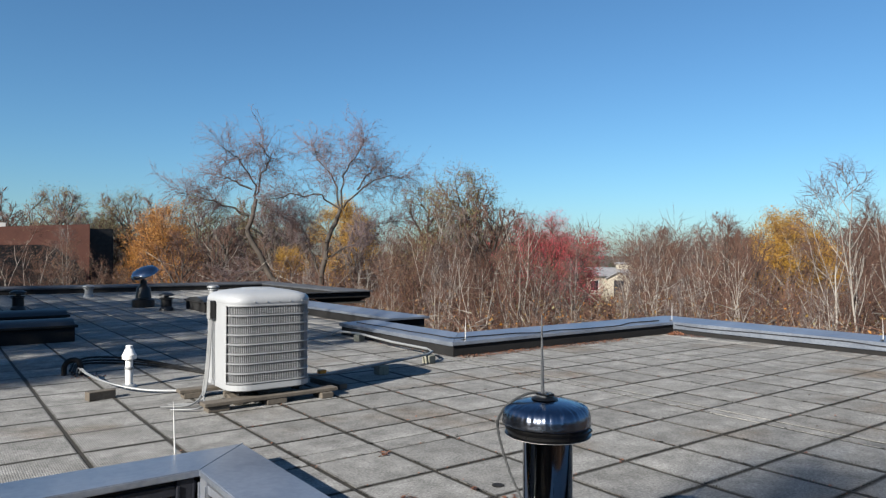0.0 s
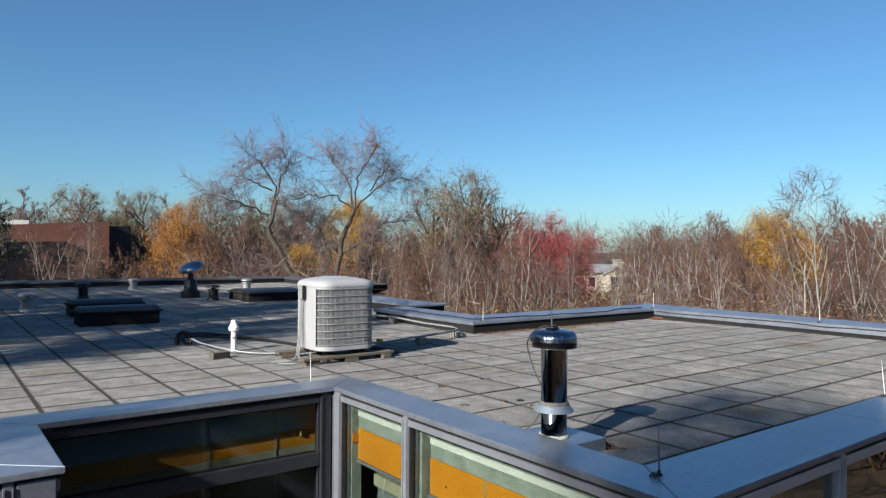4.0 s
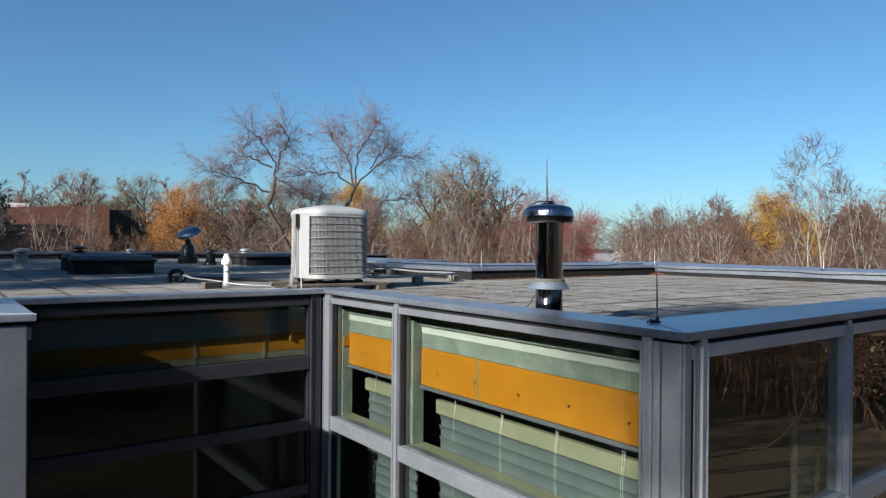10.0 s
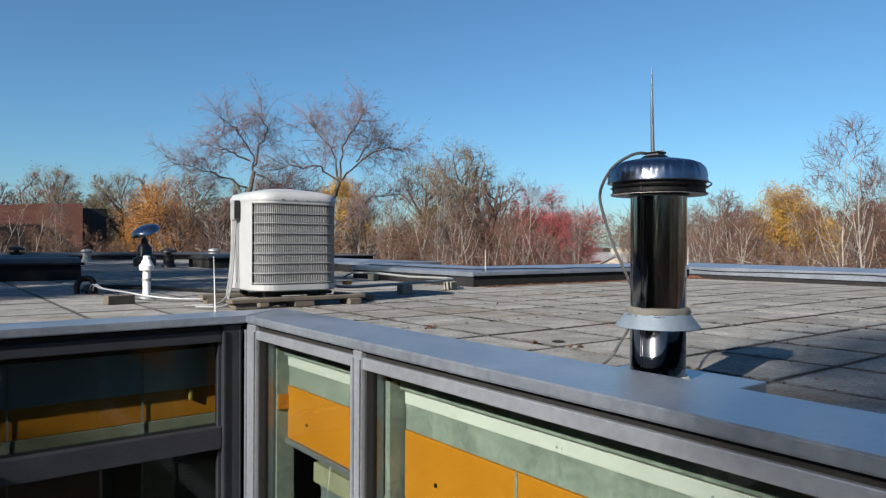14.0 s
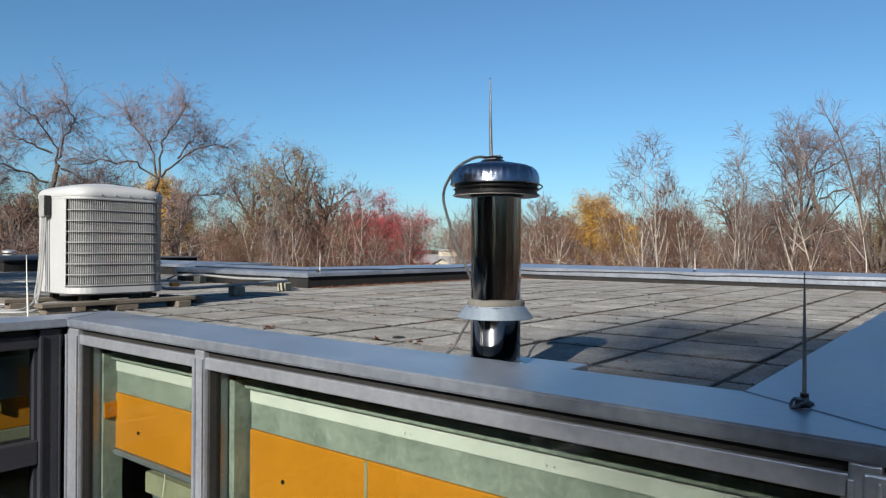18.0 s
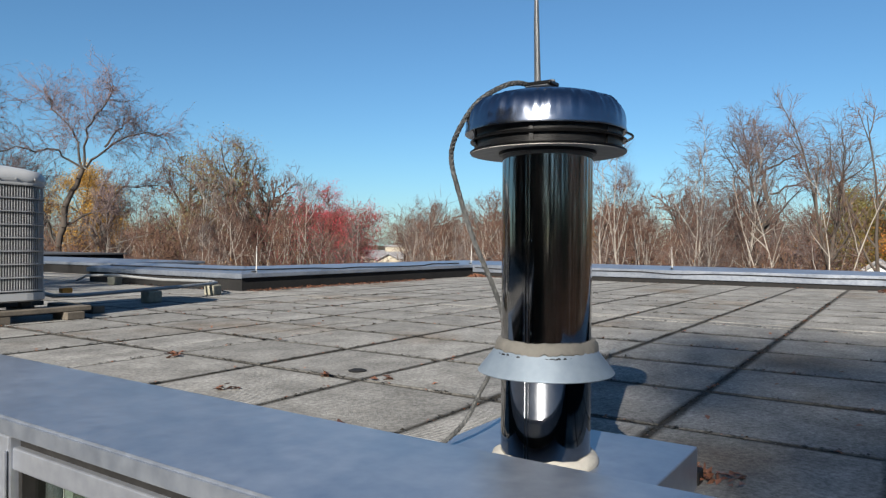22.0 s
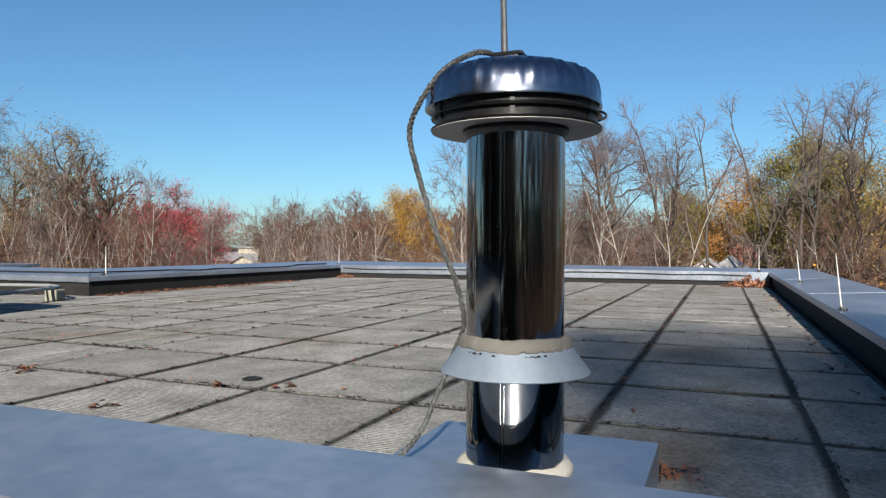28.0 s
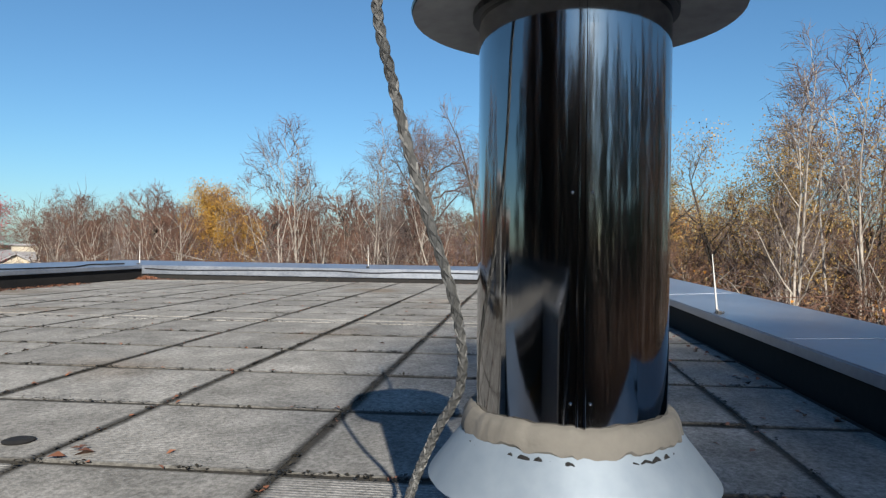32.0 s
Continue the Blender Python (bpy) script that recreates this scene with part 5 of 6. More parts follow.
kind("yellow", "round tree in yellow autumn leaf", grow(31, 8, 1, 0.2, 0.1, 0.2, 18, 0.36, 50, 0.3, 7, 5, 2, 0.1, 0.5, 0.0, 0.6), M_BARK, M_TWIG, (M_LEAF_YELLOW, 15, 0.042, 0.24, 5, 1.0), 1.4, "autumn_tree", 8)
kind("orange", "tree in orange and brown autumn leaf", grow(32, 8, 1, 0.2, 0.1, 0.15, 18, 0.38, 50, 0.3, 7, 5, 2, 0.1, 0.5, 0.0, 0.5), M_BARK, M_TWIG, (M_LEAF_ORANGE, 11, 0.040, 0.24, 6, 0.9), 1.5, "autumn_tree", 8)
kind("red", "tree with thin crimson autumn leaves", grow(33, 7, 2, 0.18, 0.2, 0.15, 18, 0.34, 42, 0.45, 7, 5, 2, 0.1, 0.5), M_BARK, M_TWIG, (M_LEAF_RED, 7, 0.032, 0.2, 7, 0.8), 1.6, "autumn_tree", 7)
kind("olive", "round-crowned tree with thin olive-brown leaves", grow(34, 9, 1, 0.22, 0.1, 0.2, 20, 0.38, 50, 0.35, 7, 6, 2, 0.1, 0.5, 0.0, 0.6), M_BARK, M_TWIG, (M_LEAF_GREEN, 5, 0.034, 0.2, 8, 0.75), 1.9, "autumn_tree", 9)
kind("tan", "tree in pale tan autumn leaf", grow(35, 8, 2, 0.18, 0.2, 0.15, 18, 0.36, 45, 0.3, 7, 5, 2, 0.1, 0.5, 0.0, 0.5), M_BARK, M_TWIG_GREY, (M_LEAF_PALE, 6, 0.034, 0.22, 9, 1.0), 1.1, "autumn_tree", 8)
kind("willow", "large crooked bare tree with spreading crown of fine reddish twigs", crooked(3, (
        ((0.0, 0.1), (0.0, 3.5), (0.2, 5.0), (0.5, 6.5), (1.0, 7.7)),
        ((1.0, 7.7), (0.1, 8.3), (-1.3, 8.3), (-2.4, 8.0)),
        ((1.0, 7.7), (0.7, 9.1), (-0.1, 10.1), (-0.4, 10.9)),
        ((1.0, 7.8), (1.1, 9.3), (1.8, 10.3), (2.0, 10.9)),
        ((1.1, 7.8), (2.0, 8.7), (3.1, 9.3), (4.1, 9.0)),
        ((0.3, 5.4), (1.7, 6.1), (2.6, 7.1), (4.3, 7.2)),
        ((0.1, 4.6), (-0.5, 6.3), (-0.9, 7.1), (-2.0, 7.5)),
        ((1.8, 8.6), (2.4, 9.5), (2.9, 10.0)))), M_BARK, M_TWIG_PINK, None, 1.05, "spreading_tree", 11)
kind("willow_b", "large leaning bare tree with a rounded crown of fine twigs", crooked(8, (
        ((0.4, 0.1), (-0.0, 3.9), (-0.7, 5.1), (-1.5, 6.7), (-1.1, 8.1)),
        ((-1.1, 8.1), (-1.2, 8.9), (-1.9, 9.9), (-2.5, 10.3)),
        ((-1.1, 8.2), (-0.8, 9.3), (-0.4, 9.9), (-0.9, 10.5)),
        ((-1.3, 8.6), (-2.2, 9.0), (-3.0, 9.1)),
        ((-1.4, 7.3), (-2.9, 8.0), (-4.5, 8.3)),
        ((-1.0, 8.0), (-0.1, 7.4), (0.7, 7.1)),
        ((-0.7, 5.0), (-1.7, 4.7), (-2.6, 4.4)))), M_BARK, M_TWIG_PINK, None, 1.05, "spreading_tree", 10)
kind("evergreen", "dark green pine at the edge of the wood", grow(51, 9, 1, 0.2, 0.03, 0.12, 26, 0.26, 80, -0.05, 5, 4, 0, 0.05, 0.4, 0.05), M_BARK, M_TWIG, (M_NEEDLE, 6, 0.09, 0.17, 11, 1.0), 1.0, "pine_tree", 9)


kind("tall", "tall slender bare tree behind the court", grow(71, 14, 1, 0.26, 0.05, 0.28, 34, 0.18, 48, 0.4, 7, 7, 1, 0.09, 0.6, 0.0, 0.5), M_BARK, M_TWIG, None, 2.6, "bare_tree", 14)
kind("slim", "tall slim bare tree behind the court", grow(72, 14, 1, 0.16, 0.02, 0.80, 14, 0.08, 50, 0.4, 5, 6, 1, 0.04, 0.5, 0.0, 0.6), M_BARK, M_TWIG, None, 2.0, "bare_tree", 14)
kind("crest", "tall bare-stemmed tree with a small flat leafy top, behind the court", grow(75, 15, 1, 0.10, 0.01, 0.945, 10, 0.055, 85, 0.0, 5, 5, 1, 0.03, 0.30, 0.0, 0.6), M_BARK, M_TWIG, (M_LEAF_BROWN, 3, 0.060, 0.16, 21, 0.45), 1.5, "oak_tree", 15)
kind("gold_green", "dense round tree turning from green to gold", grow(36, 8, 1, 0.2, 0.1, 0.15, 18, 0.36, 50, 0.3, 7, 5, 2, 0.1, 0.5, 0.0, 0.55), M_BARK, M_TWIG, (M_LEAF_GOLD, 16, 0.045, 0.25, 25, 1.0), 1.4, "autumn_tree", 8)
kind("elm", "large bare forked tree with fine upswept twigs", grow(41, 10, 3, 0.25, 0.34, 0.30, 20, 0.24, 36, 0.55, 6, 5, 1, 0.10, 0.6), M_BARK, M_TWIG_GREY, None, 1.35, "bare_tree", 10)
kind("far_brown", "bare brown tree in the depth of the wood", grow(61, 8, 1, 0.2, 0.1, 0.15, 16, 0.42, 50, 0.35, 7, 9, 0, 0.12, 0.5, 0.0, 0.5), M_BARK, M_TWIG, None, 3.0, "bare_tree", 8)
kind("far_grey", "bare grey tree in the depth of the wood", grow(62, 9, 2, 0.2, 0.15, 0.2, 16, 0.34, 42, 0.45, 7, 9, 0, 0.1, 0.5, 0.0, 0.4), M_BARK, M_TWIG_GREY, None, 2.8, "bare_tree", 9)


def plant(key, x, y, scale=1.0, turn=None, z=None, stretch=1.0):
    k = KINDS[key]
    zz = height(x, y) if z is None else z
    turn = random.uniform(0, 360) if turn is None else turn
    m = pose(x, y, zz, 0, 0, turn) @ Matrix.Diagonal((scale, scale, scale * stretch, 1))
    if k["first"] is None:
        k["first"] = tree(k["name"], k["label"], (0, 0, 0), k["grown"], k["bark"], k["twig"], k["leaves"], fat=k["fat"])
        k["first"].matrix_basis = m
        return k["first"]
    first = k["first"]
    made = {}
    for o in (first, *first.children):
        made[o] = o.copy()
        scene.collection.objects.link(made[o])
        if o.parent:
            made[o].parent = made[o.parent]
    made[first].matrix_basis = m
    return made[first]


def polar(az, d):
    """A place by its bearing from the flue, clockwise from +y, and its distance."""
    return 1.0 + d * math.sin(radians(az)), 1.0 + d * math.cos(radians(az))


# Landmark trees.
plant("willow", 14.56, 29.0, 1.0, -27, -4.2)
plant("willow_b", 13.05, 29.8, 1.0, -27, -4.2)
for key, az, d, s in (
    ("yellow", 26.8, 46, 1.0), ("yellow", 24.2, 44, 0.62), ("orange", 14.6, 43, 0.95), ("orange", 12.2, 45, 0.8), ("olive", 38.2, 42, 1.22), ("olive", 35.6, 44, 1.12), ("olive", 40.0, 45, 1.1), ("olive", 9.0, 62, 1.0),
    ("red", 43.6, 36, 0.92), ("red", 46.6, 36, 0.95), ("red", 45.2, 41, 1.0), ("red", 41.8, 40, 0.8), ("red", 47.2, 40, 0.7), ("yellow", 63.2, 41, 0.9), ("yellow", 64.5, 43, 0.8),
    ("orange", 89.6, 38, 1.02), ("gold_green", 92.6, 37, 1.12), ("gold_green", 88.0, 39, 0.86), ("gold_green", 95.6, 33, 0.95), ("olive", 97.0, 40, 0.8), ("orange", 99.0, 44, 0.9), ("tan", 105, 26, 1.0), ("tan", 108.5, 24, 0.98), ("tan", 112, 23, 1.0), ("tan", 115, 26, 1.1), ("tan", 102.5, 33, 0.9),
    ("grey_a", 84.0, 30, 0.85), ("grey_a", 99.5, 28, 0.95), ("elm", 86.8, 24, 0.92), ("elm", 93.8, 25, 0.98), ("grey_a", 80.5, 32, 0.95), ("birch_b", 75.0, 20, 0.82), ("birch_c", 83.5, 19, 0.85), ("birch_a", 72.0, 25, 0.85), ("birch_b", 78.5, 23, 0.86),
    ("birch_b", 107.0, 17, 0.95), ("birch_a", 111.5, 18, 1.05), ("birch_c", 43.0, 24, 0.66), ("birch_b", 47.8, 24, 0.58), ("birch_a", 37.0, 25, 0.66), ("birch_c", 57.0, 22, 0.62), ("birch_a", 60.5, 24, 0.64),
    ("evergreen", 50.9, 100, 0.7), ("birch_c", 8.0, 42, 0.6), ("birch_c", 6.2, 40, 0.55), ("birch_b", 10.5, 40, 0.5), ("evergreen", 7.2, 66, 1.05), ("evergreen", 0.8, 50, 1.0), ("evergreen", -0.6, 47, 1.05)):
    plant(key, *polar(az, d), s)

plant("birch_a", *polar(69.4, 21), 0.92, 250)
plant("willow_b", *polar(78.6, 30), 0.85, 100)
for i in range(9):
    plant(("brown_b", "birch_c", "tan")[i % 3], *polar(49.2 + 0.33 * ((i * 4) % 9), 40 + 4.5 * i), 0.40 - 0.018 * i, 50 * i)
for i in range(18):
    plant(("far_grey", "far_brown", "far_grey", "olive")[i % 4], *polar(3 + 1.25 * i, 60 + 5 * ((i * 7) % 4)), 1.12 + 0.06 * ((i * 5) % 4), 40 * i)
for i in range(10):
    plant(("birch_b", "birch_a", "brown_a")[i % 3], *polar(53 + 1.15 * i, 36 + 3 * ((i * 5) % 4)), 0.74 + 0.04 * ((i * 3) % 4), 70 * i)
# The wood behind the roof: thickets first, then the taller trees at its back.
rw = random.Random(21)


def free(x, y):
    return not (-9.5 < x < 13.2 and -3.5 < y < 29.5) and not (-8 < x < 14.5 and 46 < y < 66)


for ring, (d0, d1, count, keys, s0, s1) in enumerate(((17, 25, 36, ("birch_a", "birch_b", "birch_c", "brown_b"), 0.50, 0.66), (25, 37, 46, ("brown_b", "birch_c", "brown_a", "birch_a", "brown_b"), 0.66, 0.88), (37, 56, 70, ("far_brown", "far_grey", "brown_b", "far_brown", "birch_b"), 0.75, 1.0), (56, 92, 60, ("far_grey", "far_brown", "far_brown"), 0.9, 1.2))):
    for i in range(count):
        az = -4 + 128 * (i + rw.random()) / count
        d = rw.uniform(d0, d1)
        x, y = polar(az, d)
        s = rw.uniform(s0, s1)
        if not free(x, y):
            continue
        if 61.0 < az < 66.5 and 20 < d < 50 or 49.2 < az < 52.2 and d > 20:
            continue
        if 46.0 < az < 58:
            if d > 30 and rw.random() < 0.6:
                continue
            s *= 0.85
        if 85.5 < az < 97 and d < 36 or 22.5 < az < 29 and d < 44 or 61.5 < az < 66 and d < 42:
            s *= 0.55
        plant(rw.choice(keys), x, y, s, rw.uniform(0, 360))
# Far behind the camera: tall trees whose tops shade parts of the roof.
def shade_tree(key, x, y, away, turn):
    """A tree whose top casts its shadow on the roof at (x, y), standing that far off towards the sun."""
    k = KINDS[key]
    px, py = x + away * math.sin(radians(SUN_AZ)), y + away * math.cos(radians(SUN_AZ))
    top = k["grown"][1][:, 2].max()
    plant(key, px, py, (away * math.tan(radians(SUN_EL)) - height(px, py)) / top, turn)


for turn, (key, x, y, away) in enumerate((
    ("crest", 5.0, 1.2, 31), ("crest", 5.6, 0.5, 29), ("crest", 4.4, 0.3, 32), ("crest", 5.0, -0.5, 30), ("crest", 3.35, 0.85, 31),
    ("tall", 5.6, 12.0, 17), ("slim", 4.6, 11.2, 18), ("slim", 4.0, 10.4, 16), ("slim", 5.2, 10.2, 17), ("tall", 6.8, 14.0, 18), ("slim", 6.0, 12.8, 17), ("tall", 6.2, 16.0, 17), ("slim", 3.4, 9.7, 16), ("tall", 7.5, 12.8, 21), ("tall", 6.4, 15.0, 20),
    ("brown_a", 7.0, 18.0, 18), ("brown_a", 8.0, 21.0, 19), ("brown_a", 6.0, 23.5, 18), ("brown_a", 7.5, 26.5, 19), ("tall", 8.0, 17.4, 20), ("tall", 7.0, 20.0, 18), ("brown_a", 9.5, 17.4, 24), ("tall", 9.0, 23.0, 20), ("brown_a", 4.0, 19.8, 16), ("brown_a", 10.0, 19.5, 25), ("brown_a", 9.0, 25.0, 23), ("brown_a", 5.0, 17.0, 21), ("brown_a", 9.5, 29.0, 24), ("brown_b", 7.0, 16.2, 22))):
    shade_tree(key, x, y, away, 67 * turn)
# The dense edge of the wood behind the camera.
for turn, (key, x, y, s) in enumerate((
    ("tall", -12.0, 0.5, 0.74), ("evergreen", -12.8, -0.4, 0.95), ("brown_a", -13.5, 1.8, 0.95), ("evergreen", -12.8, 3.4, 0.9), ("brown_b", -11.8, 1.2, 0.9), ("brown_a", -14.0, 4.6, 1.0), ("brown_b", -11.5, 4.4, 0.9), ("evergreen", -14.5, -0.8, 1.0), ("brown_a", -14.5, 0.8, 1.0), ("brown_b", -13.0, -1.4, 1.0), ("brown_b", -13.6, 0.4, 1.05), ("brown_b", -14.2, 2.6, 1.1), ("evergreen", -15.5, 1.6, 1.05), ("brown_b", -13.0, 5.6, 1.0), ("evergreen", -15.5, 4.2, 1.05), ("brown_b", -15.5, -2.0, 1.1), ("evergreen", -14.0, 6.6, 1.1), ("birch_a", 4.0, -7.5, 0.8), ("birch_c", 7.5, -9.0, 0.9), ("birch_b", 10.5, -7.0, 0.8), ("brown_b", 6.0, -11.0, 0.9), ("birch_b", 1.0, -9.5, 0.9), ("brown_b", 9.5, -12.0, 0.9), ("birch_b", 6.2, -4.6, 0.75), ("birch_c", 8.4, -5.2, 0.8), ("brown_b", 3.0, -13.0, 1.1), ("evergreen", 12.0, -12.5, 0.9), ("brown_b", 13.0, -9.0, 1.0), ("evergreen", 7.5, -14.0, 0.9), ("evergreen", 16.0, -11.0, 0.95))):
    plant(key, x, y, s, 67 * turn)
for i in range(44):
    a = radians(165 + 150 * (i + rw.random()) / 44)
    d = rw.uniform(18, 30)
    plant(rw.choice(("far_brown", "far_grey", "evergreen", "far_brown", "evergreen", "brown_b")), 1 + d * math.sin(a), 1 + d * math.cos(a), rw.uniform(0.8, 1.0))

for i in range(46):
    a = radians(140 + 200 * (i + rw.random()) / 46)
    d = rw.uniform(30, 36)
    plant(("evergreen", "evergreen", "brown_a")[i % 3], 1 + d * math.sin(a), 1 + d * math.cos(a), rw.uniform(1.55, 1.8))


def scrub():
    """Undergrowth: leaning stems and withered leaves too many to count, as one mesh."""
    rnd = np.random.RandomState(5)
    rows, tips, pale = [], [], []
    for n in range(14500):
        az, d = (rnd.uniform(-3, 124), 15 + 60 * rnd.rand() ** 1.2) if n < 11500 else (rnd.uniform(150, 320), rnd.uniform(9, 30))
        x, y = polar(az, d)
        if not free(x, y):
            continue
        z = height(x, y)
        p = np.array([x, y, z])
        w = rnd.normal(0, 0.35, 3)
        w[2] = 1
        h = rnd.uniform(2.4, 5.2) if d < 27 else rnd.uniform(4.0, 7.4)
        h *= 0.75 if 46 < az < 56 else 1.0
        if 49.2 < az < 52.0:
            h = min(h, 5.4 if d < 30 else 4.2 if d < 50 else 2.8)
        if az < 13:
            h *= 0.62
        if 86.5 < az < 93:
            h = min(h, 3.2 if d < 30 else 2.2)
        q = p + w * h * 0.6
        stem = rows
        if n % 5 == 0 and 16 < d < 42:
            stem = pale
            w[:2] *= 0.45
            q = p + w * h * 0.72
        stem.append((*p, *q, 0.016, 0.009))
        for k in range(11 if stem is rows else 6):
            w2 = w * 0.5 + rnd.normal(0, 0.55, 3)
            s = p + (q - p) * rnd.uniform(0.3, 1)
            e = s + w2 * h * rnd.uniform(0.2, 0.42)
            if e[2] > z + h * 0.8:
                continue
            stem.append((*s, *e, 0.008, 0.003))
            if e[2] < z + 3.0 and d < 45:
                tips.append(e)
    me = np_join("undergrowth", [[], rows[:1], [], rows], M_TWIG, M_TWIG, 1.5)
    tagged(new("undergrowth", me), "brown tangled undergrowth below the trees", "undergrowth", kind="stuff")
    me = np_join("pale_saplings", [[], pale[:1], [], pale], M_BIRCH, M_BIRCH, 1.6)
    tagged(new("pale_saplings", me), "thin pale birch saplings among the undergrowth", "saplings", kind="stuff")
    tips = np.array(tips)
    for name, mat, share, seed in (("withered_leaves", M_LEAF_BROWN, 0.5, 1), ("orange_leaves", M_LEAF_ORANGE, 0.18, 2), ("olive_leaves", M_LEAF_GREEN, 0.10, 3), ("yellow_leaves", M_LEAF_PALE, 0.10, 4)):
        pick = tips[np.random.RandomState(seed).rand(len(tips)) < share]
        tagged(new(name, leaf_mesh(name, pick, 2, 0.048, 0.25, seed, mat)), "scattered autumn leaves on the undergrowth", "leaves", kind="stuff")


scrub()


def far_woods():
    """The wooded skyline far off: round crowns of bare twigs, too many to count."""
    rnd = np.random.RandomState(9)
    rows = []
    for _ in range(900):
        az, d = rnd.uniform(-8, 128), rnd.uniform(72, 170)
        x, y = polar(az, d)
        h = rnd.uniform(8.5, 11)
        if 48.9 < az < 52.4 and d < 100:
            continue
        c = np.array([x, y, GROUND - 0.6 + h * 0.58])
        rows.append((x, y, GROUND - 2.5, *c, 0.14, 0.05))
        for k in range(120):
            w = rnd.normal(0, 1, 3)
            w /= np.linalg.norm(w)
            a = c + w * np.array([0.32, 0.32, 0.34]) * h * rnd.rand() ** 0.5
            e = a + (w + rnd.normal(0, 0.6, 3) + np.array([0, 0, 0.2])) * 0.08 * h
            rows.append((*a, *e, 0.018, 0.005))
    tagged(new("far_woods", np_join("far_woods", [[], rows[:1], [], rows], M_TWIG, M_TWIG, 1.3)), "bare woods along the far skyline", "woods", kind="stuff")


far_woods()


# ---- houses among the trees ----
def window(parent, x, y, z, w, h, turn=0):
    f = part("window", box(-w / 2 - 0.06, w / 2 + 0.06, -0.05, 0.05, -0.06, h + 0.06), M_WHITE, parent)
    f.matrix_basis = pose(x, y, z, 0, 0, turn)
    part("pane", box(-w / 2, w / 2, -0.07, -0.052, 0, h), M_DARKGLASS, f)


def brick_hall():
    g = thing("brick_building", (4.0, 56.0, GROUND), "red-brown brick hall with a long sloping roof edge", "building")
    bm = prism([[Vector((x, y, -1)), Vector((x, y, z)), Vector((x, y + 9, z)), Vector((x, y + 9, -1))] for x, y, z in ((-9, 0, 6.0), (5.6, 0, 6.9))])
    part("wall", bm, M_BRICK, g)
    part("dark_wing", box(5.61, 7.4, 1.0, 9.0, -1, 6.6), M_DARKMETAL, g, "dark glazed wing")
    line = ((-9, -1), (-9, 5.1), (2.6, 5.35), (3.4, 5.1), (4.3, 4.5), (5.0, 3.8), (5.4, 3.2), (5.4, -1))
    part("dark_arch", prism([[Vector((x, y, z)) for x, z in line] for y in (-0.06, 0.0)]), M_DARKMETAL, g, "dark recessed glazing under a curved brick edge")
    part("canopy", box(-9.0, -2.5, -3.0, -0.16, 3.0, 3.4), M_SHINGLE, g, "flat dark canopy")
    part("upper_roof", box(-12, 0.6, 3, 12, 6.2, 6.95), M_WHITE, g, "pale low roof storey")


brick_hall()
x, y = polar(50.0, 88)
far = thing("far_house", (x, y, -3.85), "low cream house with grey-brown roof and a square roof block", "house", turn=-50)
part("wall", box(-3.4, 3.4, -2.5, 2.5, -1, 2.75), M_RENDER, far)
for s in (-1, 1):
    part("roof_slope", prism([[Vector((x, s * 2.9, 2.65)), Vector((x, 0, 3.55)), Vector((x, 0, 3.7)), Vector((x, s * 2.9, 2.8))] for x in (-3.8, 3.8)]), M_SHINGLE, far)
porch = part("porch", prism([[Vector((x, y, z)) for x, z in ((0.6, -1), (0.6, 2.5), (1.9, 3.2), (3.2, 2.5), (3.2, -1))] for y in (-3.6, -2.5)]), M_RENDER, far, "small gabled porch")
for s in (-1, 1):
    part("porch_roof", prism([[Vector((1.9, y, 3.22)), Vector((1.9 + s * 1.6, y, 2.36)), Vector((1.9 + s * 1.6, y, 2.5)), Vector((1.9, y, 3.36))] for y in (-3.9, -2.0)]), M_SHINGLE, porch)
part("porch_door", box(1.3, 2.5, -3.66, -3.6, 0.2, 2.2), M_DARKGLASS, porch)
part("roof_block", box(1.6, 4.0, -0.6, 1.8, 1.0, 4.15), M_RENDER, far, "square cream block above the roof")
part("block_roof", box(1.45, 4.15, -0.8, 2.0, 4.15, 4.35), M_SHINGLE, far)
for x in (-2.4, -1.0):
    window(far, x, -2.5, 0.9, 0.9, 1.2)


